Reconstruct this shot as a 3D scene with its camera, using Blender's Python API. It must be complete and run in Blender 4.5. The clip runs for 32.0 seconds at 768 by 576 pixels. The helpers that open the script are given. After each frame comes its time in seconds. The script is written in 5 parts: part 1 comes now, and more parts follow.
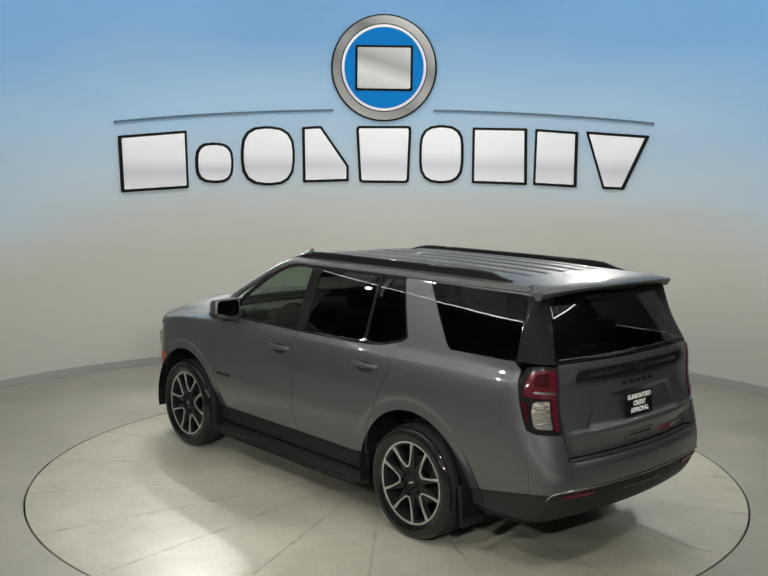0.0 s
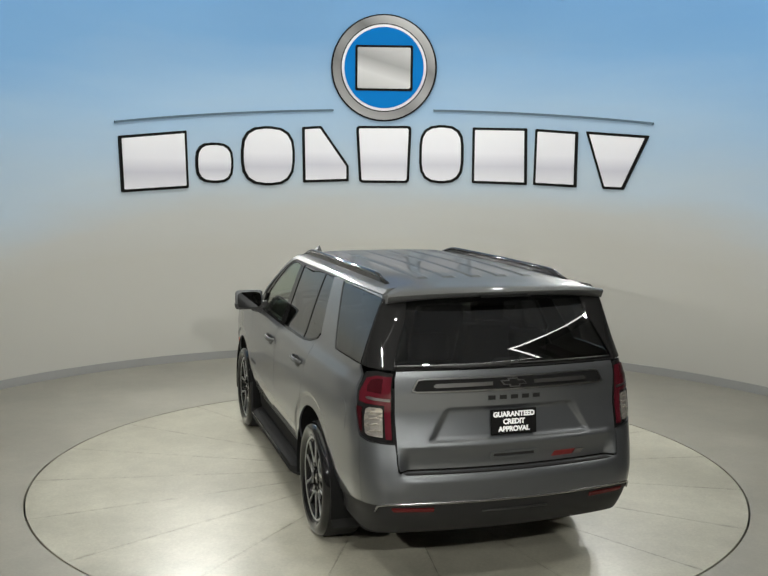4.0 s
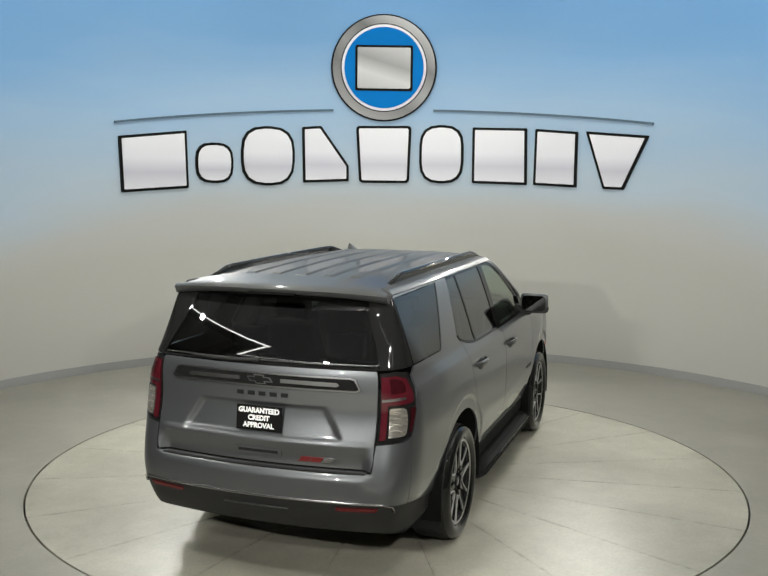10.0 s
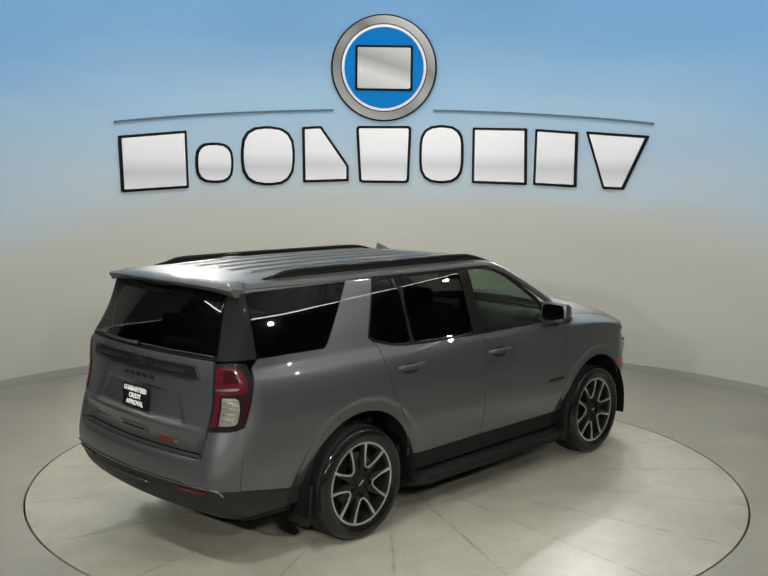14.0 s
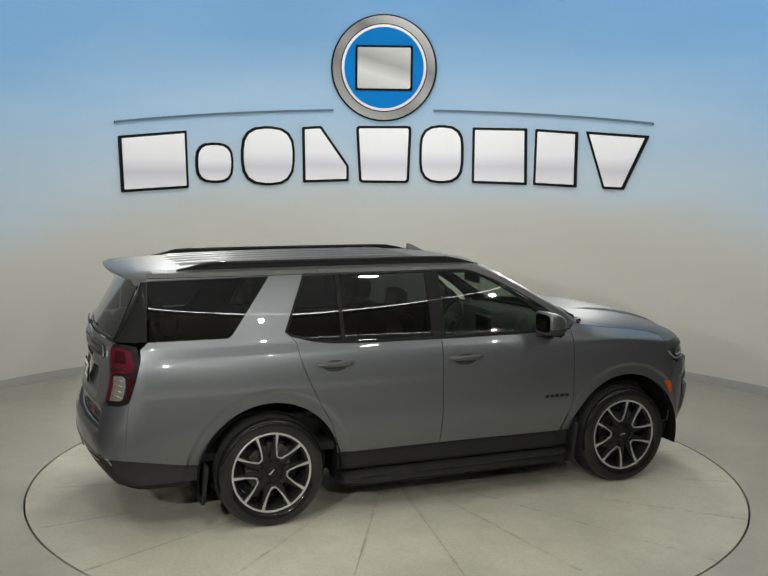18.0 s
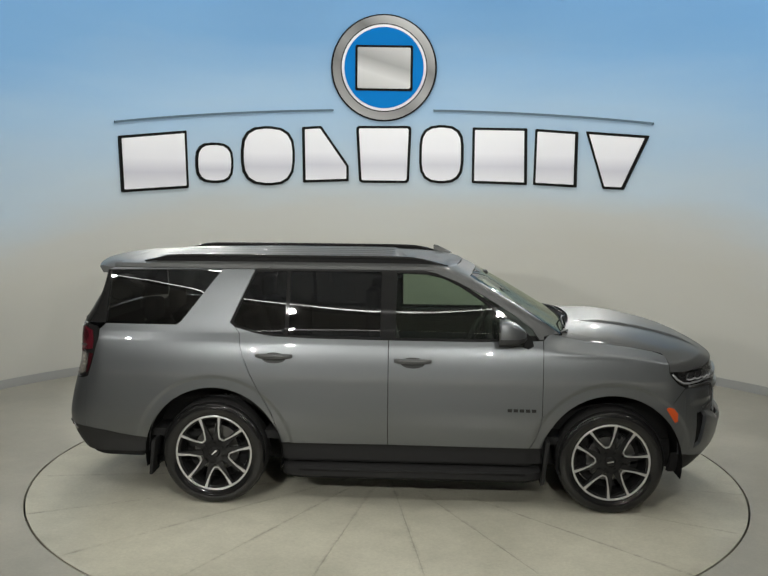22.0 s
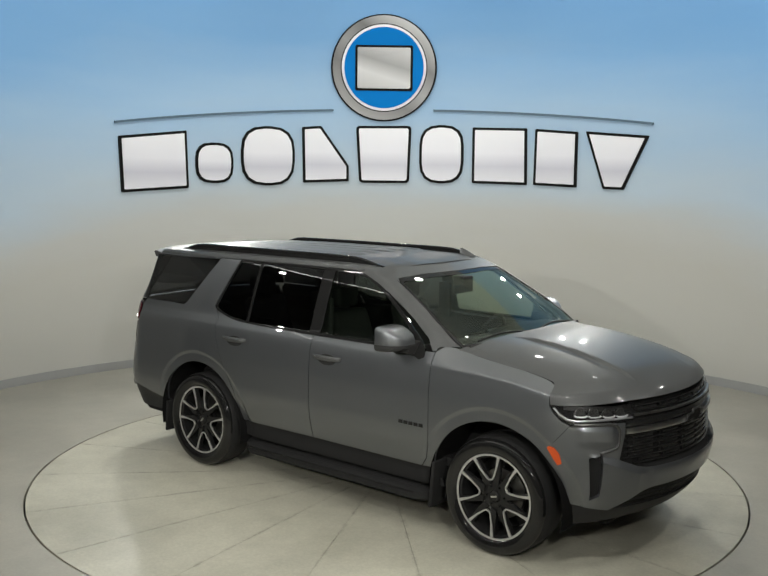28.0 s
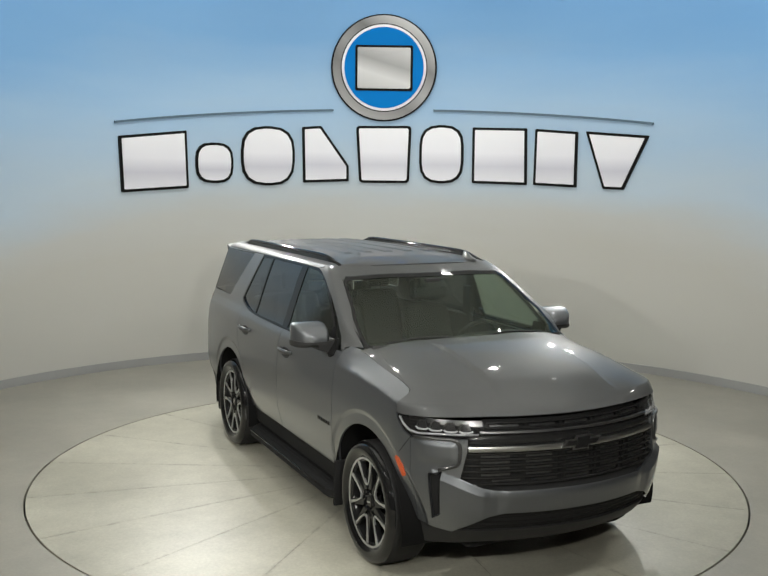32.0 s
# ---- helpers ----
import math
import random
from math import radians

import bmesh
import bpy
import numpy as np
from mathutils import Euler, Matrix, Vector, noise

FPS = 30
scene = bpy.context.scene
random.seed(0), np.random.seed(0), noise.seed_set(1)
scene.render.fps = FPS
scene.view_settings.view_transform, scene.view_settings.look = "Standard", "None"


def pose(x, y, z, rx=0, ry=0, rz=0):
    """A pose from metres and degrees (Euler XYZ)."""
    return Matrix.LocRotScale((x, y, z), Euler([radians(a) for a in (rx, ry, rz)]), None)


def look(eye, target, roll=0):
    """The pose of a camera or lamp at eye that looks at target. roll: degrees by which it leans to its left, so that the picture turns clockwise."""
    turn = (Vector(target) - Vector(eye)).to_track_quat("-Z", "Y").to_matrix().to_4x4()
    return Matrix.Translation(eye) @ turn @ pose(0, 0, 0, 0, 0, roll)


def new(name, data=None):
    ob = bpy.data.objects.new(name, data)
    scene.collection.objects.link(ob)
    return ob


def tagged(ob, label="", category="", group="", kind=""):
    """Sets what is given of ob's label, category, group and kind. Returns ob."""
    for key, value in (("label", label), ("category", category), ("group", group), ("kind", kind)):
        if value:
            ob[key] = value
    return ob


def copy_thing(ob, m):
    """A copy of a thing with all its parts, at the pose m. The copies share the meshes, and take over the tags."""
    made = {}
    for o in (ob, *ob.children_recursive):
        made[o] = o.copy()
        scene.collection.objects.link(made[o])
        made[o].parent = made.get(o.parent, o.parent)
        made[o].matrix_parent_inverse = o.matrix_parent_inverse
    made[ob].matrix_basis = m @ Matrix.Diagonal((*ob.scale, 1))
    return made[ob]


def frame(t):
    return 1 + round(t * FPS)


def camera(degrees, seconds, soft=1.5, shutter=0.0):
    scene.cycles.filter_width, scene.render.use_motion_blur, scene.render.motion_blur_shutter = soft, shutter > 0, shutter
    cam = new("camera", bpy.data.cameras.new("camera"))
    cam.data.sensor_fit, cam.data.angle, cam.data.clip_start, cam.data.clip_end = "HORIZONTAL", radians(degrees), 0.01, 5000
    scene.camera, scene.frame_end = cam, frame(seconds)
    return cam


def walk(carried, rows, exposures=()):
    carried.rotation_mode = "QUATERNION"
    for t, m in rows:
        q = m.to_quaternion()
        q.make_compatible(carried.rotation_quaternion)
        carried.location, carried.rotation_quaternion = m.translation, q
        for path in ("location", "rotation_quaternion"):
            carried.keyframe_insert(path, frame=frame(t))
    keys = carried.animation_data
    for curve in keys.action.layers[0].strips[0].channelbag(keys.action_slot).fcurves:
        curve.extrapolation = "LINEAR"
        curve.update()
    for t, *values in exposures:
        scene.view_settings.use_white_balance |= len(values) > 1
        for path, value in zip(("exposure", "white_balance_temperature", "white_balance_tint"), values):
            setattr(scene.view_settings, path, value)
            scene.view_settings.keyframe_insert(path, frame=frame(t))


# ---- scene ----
from mathutils import geometry

# Camera: stands still on a tripod before the open side of the round booth
EYE = Vector((0.0, -8.138, 2.584))
YAW, TILT, ROLL = radians(0.276), radians(6.868), 0.581
AIM = Vector((-math.sin(YAW) * math.cos(TILT), math.cos(YAW) * math.cos(TILT), -math.sin(TILT)))
cam = camera(44.10, 32.0, soft=1.5)
walk(cam, [(0.0, look(EYE, EYE + AIM * 5, ROLL)), (32.0, look(EYE, EYE + AIM * 5, ROLL))])
scene.view_settings.exposure = 0.0

# The turntable turns the car steadily
TURN_START, TURN_RATE = 132.306, -6.1318
CAR_OFFSET = Vector((0.228, -0.021, 0.0))
TABLE_R, WALL_R, WALL_H = 3.0, 5.407, 5.8

# Light: booth ceiling lamps, added unseen fill lamps, a very dim hall round them
world = bpy.data.worlds.new("world")
scene.world = world
world.use_nodes = True
world.node_tree.nodes["Background"].inputs[0].default_value = (0.9, 0.95, 1.0, 1)
world.node_tree.nodes["Background"].inputs[1].default_value = 0.05


def lamp(name, eye, target, watts, size, spread=170, colour=(1.0, 0.985, 0.925)):
    data = bpy.data.lights.new(name, "AREA")
    data.shape, data.size, data.energy, data.color, data.spread = "DISK", size, watts, colour, radians(spread)
    ob = new(name, data)
    ob.matrix_world = look(eye, target)
    return ob


# ring of small lamps hung round the booth, aimed at the turntable
for az, w, spread in ((36, 19, 125), (42, 19, 125), (-34, 24, 125), (-41, 24, 125), (90, 2, 170), (-94, 5, 170), (126, 14, 170), (-128, 16, 170), (166, 18, 170), (-160, 27, 170)):
    a = radians(az)
    spot = Vector((4.0 * math.sin(a), 4.0 * math.cos(a), 3.15))
    lamp("ring_spot", spot, (0, 0, 0.4), w, 0.07, spread)
for x, w in ((-2.6, 22), (0.9, 18)):
    lamp("hall_spot", (x, -7.3, 3.2), (x * 0.3, 0, 1.2), w, 0.09, 60)
# unseen lamps added over the hall's floor behind the camera, brightening the doors' reflection
for x in (-4.0, 0.0, 4.0):
    lamp("hall_floor_fill", (x, -8.6, 6.2), (x, -8.8, 0), 190, 0.25, 80)
for x, w in ((-1.8, 26), (1.8, 12)):
    lamp("ceiling_spot", (x, 3.0, 5.6), (x * 0.45, 0.6, 0), w, 0.18, 150)
# unseen lamps added to brighten the sky on the upper wall
for az, w in ((-62, 15), (-32, 11), (0, 11), (32, 11), (62, 18)):
    a = radians(az)
    lamp("wall_fill", (3.6 * math.sin(a), 3.6 * math.cos(a), 5.65), (5.4 * math.sin(a), 5.4 * math.cos(a), 3.0), w, 0.18, 165)
# unseen uplights added to brighten the ceiling mirrored in glass and paint
for x, y in ((-3.9, -0.6), (3.9, -0.6), (-2.3, -3.1), (2.3, -3.1)):
    lamp("ceiling_fill", (x, y, 4.35), (x * 0.3, y * 0.2, 5.9), 48, 0.25, 150)


# ---- materials ----
def material(name, colour, rough=0.5, metal=0.0, coat=0.0, spec=0.5):
    m = bpy.data.materials.new(name)
    m.use_nodes = True
    b = m.node_tree.nodes["Principled BSDF"]
    b.inputs["Base Color"].default_value = (*colour, 1)
    b.inputs["Roughness"].default_value = rough
    b.inputs["Metallic"].default_value = metal
    b.inputs["Coat Weight"].default_value = coat
    b.inputs["Coat Roughness"].default_value = 0.03
    b.inputs["Specular IOR Level"].default_value = spec
    return m


def node(m, kind, **values):
    n = m.node_tree.nodes.new(kind)
    for k, v in values.items():
        n.inputs[k].default_value = v
    return n


def link(m, a, ao, b, bi):
    m.node_tree.links.new(a.outputs[ao], b.inputs[bi])


def bsdf(m):
    return m.node_tree.nodes["Principled BSDF"]


def coords(m, scale=(1, 1, 1), kind="Object"):
    c, mp = node(m, "ShaderNodeTexCoord"), node(m, "ShaderNodeMapping")
    mp.inputs["Scale"].default_value = scale
    link(m, c, kind, mp, "Vector")
    return mp


def ramp(m, stops):
    r = node(m, "ShaderNodeValToRGB")
    e = r.color_ramp.elements
    while len(e) < len(stops):
        e.new(0.5)
    for el, (p, c) in zip(e, stops):
        el.position, el.color = p, (*c, 1)
    return r


def noise_tex(m, mp, scale, detail=5.0, rough=0.55):
    n = node(m, "ShaderNodeTexNoise", Scale=scale, Detail=detail, Roughness=rough)
    link(m, mp, "Vector", n, "Vector")
    return n


def bump(m, src, out, strength, distance=0.002):
    b = node(m, "ShaderNodeBump", Strength=strength, Distance=distance)
    link(m, src, out, b, "Height")
    link(m, b, "Normal", bsdf(m), "Normal")


def grey(v):
    return (v, v, v)


def mixed(m, fac, a, b):
    """Colour a to b by the output fac (node, name)."""
    x = node(m, "ShaderNodeMix")
    x.data_type = "RGBA"
    if fac:
        link(m, *fac, x, 0)
    for i, v in ((6, a), (7, b)):
        if isinstance(v, tuple) and isinstance(v[0], float):
            x.inputs[i].default_value = (*v, 1)
        else:
            m.node_tree.links.new(v[0].outputs[v[1]], x.inputs[i])
    return x


def concrete(name, dark, light, wear, base=None):
    """Trowelled, sealed concrete with cloudy tone, fine grain and scuffs."""
    m = material(name, light, 0.4)
    mp = coords(m)
    mp.inputs["Location"].default_value = (3.71, 1.37, 0.53)
    mp.inputs["Rotation"].default_value = (0.31, 0.23, 0.4)
    if base:
        for n in m.node_tree.nodes:
            if n.bl_idname == "ShaderNodeTexCoord":
                n.object = base
    big, mid, fine = noise_tex(m, mp, 0.9, 6), noise_tex(m, mp, 5, 6, 0.6), noise_tex(m, mp, 45, 4, 0.6)
    c1 = ramp(m, [(0.37, dark), (0.63, light)])
    link(m, big, "Fac", c1, "Fac")
    r2 = ramp(m, [(0.1, grey(0.74)), (0.9, grey(1.06))])
    link(m, mid, "Fac", r2, "Fac")
    mul = node(m, "ShaderNodeMix")
    mul.data_type, mul.blend_type = "RGBA", "MULTIPLY"
    mul.inputs[0].default_value = wear
    m.node_tree.links.new(c1.outputs[0], mul.inputs[6])
    m.node_tree.links.new(r2.outputs[0], mul.inputs[7])
    info = node(m, "ShaderNodeObjectInfo")
    r3 = ramp(m, [(0.0, grey(0.97)), (1.0, grey(1.0))])
    link(m, info, "Random", r3, "Fac")
    mul2 = node(m, "ShaderNodeMix")
    mul2.data_type, mul2.blend_type = "RGBA", "MULTIPLY"
    mul2.inputs[0].default_value = 1
    m.node_tree.links.new(mul.outputs[2], mul2.inputs[6])
    m.node_tree.links.new(r3.outputs[0], mul2.inputs[7])
    # fine sandy grain
    r4 = ramp(m, [(0.25, grey(0.86)), (0.75, grey(1.10))])
    link(m, fine, "Fac", r4, "Fac")
    mul3 = node(m, "ShaderNodeMix")
    mul3.data_type, mul3.blend_type = "RGBA", "MULTIPLY"
    mul3.inputs[0].default_value = wear
    m.node_tree.links.new(mul2.outputs[2], mul3.inputs[6])
    m.node_tree.links.new(r4.outputs[0], mul3.inputs[7])
    m.node_tree.links.new(mul3.outputs[2], bsdf(m).inputs["Base Color"])
    rr = ramp(m, [(0.25, grey(0.30)), (0.75, grey(0.42))])
    link(m, big, "Fac", rr, "Fac")
    m.node_tree.links.new(rr.outputs[0], bsdf(m).inputs["Roughness"])
    bump(m, fine, "Fac", 0.14, 0.002)
    return m


def joint_dirt(m, count, edge):
    """Broken dirt along the radial joints and grime along the round edge."""
    src = bsdf(m).inputs["Base Color"].links[0].from_socket
    tc = [n for n in m.node_tree.nodes if n.bl_idname == "ShaderNodeTexCoord"][0]
    sp = node(m, "ShaderNodeSeparateXYZ")
    link(m, tc, "Object", sp, "Vector")

    def maths(op, a, b=None, c=None):
        n = node(m, "ShaderNodeMath")
        n.operation = op
        for i, v in enumerate((a, b, c)):
            if isinstance(v, (int, float)):
                n.inputs[i].default_value = v
            elif v is not None:
                m.node_tree.links.new(v, n.inputs[i])
        return n.outputs[0]
    az = maths("ARCTAN2", sp.outputs["X"], sp.outputs["Y"])
    r = maths("SQRT", maths("ADD", maths("MULTIPLY", sp.outputs["X"], sp.outputs["X"]), maths("MULTIPLY", sp.outputs["Y"], sp.outputs["Y"])))
    turn = maths("FRACT", maths("MULTIPLY_ADD", az, count / math.tau, 100.5))
    near = maths("MULTIPLY", maths("MINIMUM", turn, maths("SUBTRACT", 1.0, turn)), maths("MULTIPLY", r, math.tau / count))
    band = node(m, "ShaderNodeMapRange")
    band.inputs["From Min"].default_value, band.inputs["From Max"].default_value = 0.004, 0.028
    band.inputs["To Min"].default_value, band.inputs["To Max"].default_value = 1.0, 0.0
    m.node_tree.links.new(near, band.inputs["Value"])
    rim = node(m, "ShaderNodeMapRange")
    rim.inputs["From Min"].default_value, rim.inputs["From Max"].default_value = edge - 0.22, edge
    m.node_tree.links.new(r, rim.inputs["Value"])
    mp = [n for n in m.node_tree.nodes if n.bl_idname == "ShaderNodeMapping"][0]
    broken, patch = noise_tex(m, mp, 7, 6, 0.75), noise_tex(m, mp, 2.3, 5, 0.6)
    b1, b2 = ramp(m, [(0.46, grey(0.0)), (0.62, grey(1.0))]), ramp(m, [(0.45, grey(0.0)), (0.70, grey(1.0))])
    link(m, broken, "Fac", b1, "Fac")
    link(m, patch, "Fac", b2, "Fac")
    dirt = maths("MULTIPLY", band.outputs[0], b1.outputs[0])
    grime = maths("MULTIPLY", maths("MULTIPLY", rim.outputs[0], b2.outputs[0]), 0.45)
    x = node(m, "ShaderNodeMix")
    x.data_type = "RGBA"
    m.node_tree.links.new(maths("MINIMUM", maths("ADD", maths("MULTIPLY", dirt, 0.6), grime), 1.0), x.inputs[0])
    m.node_tree.links.new(src, x.inputs[6])
    x.inputs[7].default_value = (0.24, 0.22, 0.175, 1)
    m.node_tree.links.new(x.outputs[2], bsdf(m).inputs["Base Color"])


M_FLOOR = concrete("floor_concrete", (0.315, 0.303, 0.258), (0.385, 0.371, 0.317), 0.5)
turntable = tagged(new("turntable"), "flush round concrete turntable with radial joints", "turntable")
M_TABLE = concrete("turntable_concrete", (0.425, 0.413, 0.335), (0.54, 0.525, 0.43), 0.8, turntable)
joint_dirt(M_TABLE, 20, TABLE_R)
M_JOINT = material("joint_filler", (0.37, 0.355, 0.295), 0.8)
M_PIT = material("pit_dark", grey(0.015), 0.9)
M_BASEBOARD = material("baseboard_grey", (0.33, 0.335, 0.33), 0.55)
M_HALL = material("hall_dark", (0.36, 0.36, 0.37), 0.9)
M_HEADER = material("header_grey", (0.17, 0.172, 0.175), 0.8)
M_CEIL = material("ceiling_white", (0.78, 0.78, 0.76), 0.9)
M_TRIMWHITE = material("led_strip", (0.85, 0.85, 0.84), 0.5)
bsdf(M_TRIMWHITE).inputs["Emission Color"].default_value = (1, 0.98, 0.94, 1)
bsdf(M_TRIMWHITE).inputs["Emission Strength"].default_value = 9.0

# Wall: cream paint; an overlaid sky graphic is put into its upper colour
M_WALL = material("sky_overlay_wall", grey(0.7), 0.75, spec=0.3)
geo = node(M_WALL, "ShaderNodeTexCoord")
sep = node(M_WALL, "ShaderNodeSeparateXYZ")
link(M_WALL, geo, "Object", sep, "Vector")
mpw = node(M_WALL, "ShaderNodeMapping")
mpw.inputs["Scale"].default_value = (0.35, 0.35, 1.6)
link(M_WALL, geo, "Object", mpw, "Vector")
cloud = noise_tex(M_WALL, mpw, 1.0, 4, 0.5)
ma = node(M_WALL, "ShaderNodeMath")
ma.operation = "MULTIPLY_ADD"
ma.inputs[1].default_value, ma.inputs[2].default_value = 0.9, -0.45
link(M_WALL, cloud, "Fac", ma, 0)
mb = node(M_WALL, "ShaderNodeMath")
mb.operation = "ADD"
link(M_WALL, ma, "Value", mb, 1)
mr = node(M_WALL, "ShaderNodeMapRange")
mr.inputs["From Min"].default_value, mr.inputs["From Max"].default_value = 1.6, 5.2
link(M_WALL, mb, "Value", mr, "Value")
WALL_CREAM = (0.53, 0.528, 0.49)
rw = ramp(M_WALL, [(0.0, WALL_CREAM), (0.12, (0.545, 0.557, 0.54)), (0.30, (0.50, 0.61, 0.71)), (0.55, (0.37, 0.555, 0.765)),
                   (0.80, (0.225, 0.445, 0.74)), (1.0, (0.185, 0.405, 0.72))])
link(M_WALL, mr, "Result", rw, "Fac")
# the sky covers only the back; unseen sides darkened in colour to dim car reflections
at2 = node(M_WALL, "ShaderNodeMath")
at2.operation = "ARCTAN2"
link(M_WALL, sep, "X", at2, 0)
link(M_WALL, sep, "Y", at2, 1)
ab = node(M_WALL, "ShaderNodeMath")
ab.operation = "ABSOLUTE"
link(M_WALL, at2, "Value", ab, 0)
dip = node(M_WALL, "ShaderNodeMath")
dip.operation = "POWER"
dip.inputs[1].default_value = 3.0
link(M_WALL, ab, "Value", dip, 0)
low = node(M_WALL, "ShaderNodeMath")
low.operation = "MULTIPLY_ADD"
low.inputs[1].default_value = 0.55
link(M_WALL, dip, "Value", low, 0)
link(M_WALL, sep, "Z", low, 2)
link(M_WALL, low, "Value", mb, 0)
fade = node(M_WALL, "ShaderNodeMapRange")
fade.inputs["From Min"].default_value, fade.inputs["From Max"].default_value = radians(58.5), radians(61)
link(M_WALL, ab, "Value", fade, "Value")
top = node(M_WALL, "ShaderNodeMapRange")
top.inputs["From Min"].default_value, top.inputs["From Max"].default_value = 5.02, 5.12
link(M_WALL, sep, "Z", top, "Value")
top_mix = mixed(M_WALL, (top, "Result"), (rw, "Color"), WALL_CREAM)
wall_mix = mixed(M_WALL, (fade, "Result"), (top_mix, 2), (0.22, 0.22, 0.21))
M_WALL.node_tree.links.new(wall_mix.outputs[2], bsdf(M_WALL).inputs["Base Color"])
plaster = noise_tex(M_WALL, geo and mpw, 60, 3)
bump(M_WALL, plaster, "Fac", 0.04, 0.002)


def paint(name, colour):
    """Metallic car paint: flake under clear coat."""
    m = material(name, colour, 0.41, 0.74, 1.0)
    bsdf(m).inputs["Coat IOR"].default_value = 1.55
    bsdf(m).inputs["Coat Roughness"].default_value = 0.015
    mp = coords(m)
    fl = noise_tex(m, mp, 900, 1)
    r = ramp(m, [(0.35, tuple(c * 0.86 for c in colour)), (0.65, tuple(c * 1.14 for c in colour))])
    link(m, fl, "Fac", r, "Fac")
    link(m, r, "Color", bsdf(m), "Base Color")
    return m


M_PAINT = paint("grey_metallic_paint", (0.120, 0.127, 0.134))
# copy of the body paint, darkened to hold down glow and mirrored sky
M_PAINT_DIM = paint("dimmed_grey_paint", (0.073, 0.075, 0.075))
bsdf(M_PAINT_DIM).inputs["Specular IOR Level"].default_value = 0.15
bsdf(M_PAINT_DIM).inputs["Metallic"].default_value, bsdf(M_PAINT_DIM).inputs["Roughness"].default_value = 0.35, 0.5
bsdf(M_PAINT_DIM).inputs["Coat Weight"].default_value = 0.45
bsdf(M_PAINT_DIM).inputs["Coat Roughness"].default_value = 0.06
bsdf(M_PAINT_DIM).inputs["Coat IOR"].default_value = 1.4
M_GLOSS = material("gloss_black", grey(0.012), 0.04, spec=0.2)
M_PLASTIC = material("black_plastic", grey(0.024), 0.55, spec=0.2)
M_BOARD = material("sill_black", grey(0.017), 0.75, spec=0.1)
M_RUBBER = material("tyre_rubber", grey(0.020), 0.65, spec=0.2)
rub = noise_tex(M_RUBBER, coords(M_RUBBER), 120, 3)
bump(M_RUBBER, rub, "Fac", 0.1, 0.002)
M_TYREWALL = material("dressed_tyre_wall", grey(0.009), 0.07, spec=0.45)
tw = noise_tex(M_TYREWALL, coords(M_TYREWALL), 26, 2)
bump(M_TYREWALL, tw, "Fac", 0.08, 0.006)
M_BAR = material("bright_grille_bar", (0.42, 0.42, 0.41), 0.3, 1.0)
M_SILVER = material("machined_alloy", (0.56, 0.56, 0.56), 0.28, 0.8)
M_WHEEL = material("black_wheel_paint", grey(0.013), 0.1, spec=0.22)
M_CHROME = material("chrome", (0.75, 0.75, 0.76), 0.08, 1.0)
M_DARKCHROME = material("dark_chrome", (0.38, 0.38, 0.39), 0.18, 1.0)
M_GRILLE = material("grille_black", grey(0.013), 0.2, spec=0.4)
M_BROW = material("lamp_lip", (0.55, 0.56, 0.58), 0.25, 0.1)
M_BRACKET = material("satin_dark_trim", grey(0.10), 0.3, 0.8)
M_STEEL = material("brake_steel", (0.16, 0.16, 0.155), 0.4, 1.0)
M_LINER = material("liner_black", grey(0.009), 0.9, spec=0.05)
M_INNER = material("inner_black", grey(0.018), 0.95, spec=0.1)
M_SEAT = material("black_leather", grey(0.018), 0.6, spec=0.15)
M_DASH = material("dark_dash", grey(0.026), 0.75, spec=0.15)
M_RED = material("red_lens", (0.066, 0.007, 0.012), 0.1)
M_DEEPRED = material("deep_red_lens", (0.030, 0.004, 0.006), 0.06)
M_DARKRED = material("dark_red_reflector", (0.09, 0.005, 0.006), 0.25)
M_AMBER = material("amber_lens", (0.50, 0.07, 0.012), 0.25)
M_CLEAR = material("clear_lens_faceted", (0.55, 0.52, 0.47), 0.14, 0.8)
fac = node(M_CLEAR, "ShaderNodeTexVoronoi", Scale=24)
link(M_CLEAR, coords(M_CLEAR), "Vector", fac, "Vector")
bump(M_CLEAR, fac, "Distance", 0.35, 0.01)
M_LAMPBODY = material("lamp_reflector", grey(0.12), 0.28, 0.9)
M_PROJECTOR = material("projector_glass", grey(0.22), 0.12, 0.85)
M_LAMPGLASS = material("headlamp_projector", (0.45, 0.46, 0.48), 0.18, 0.5)
M_WHITE = material("white_print", grey(0.82), 0.5)
M_RSTRED = material("red_badge", (0.13, 0.012, 0.012), 0.4)
M_MIRROR = material("mirror_glass", grey(0.16), 0.02, 1.0)
M_SATIN = material("satin_silver_trim", grey(0.30), 0.32, 1.0)
M_BADGE = material("badge_black", grey(0.012), 0.5, spec=0.2)
M_BEIGE = material("headliner", (0.30, 0.29, 0.27), 0.9)


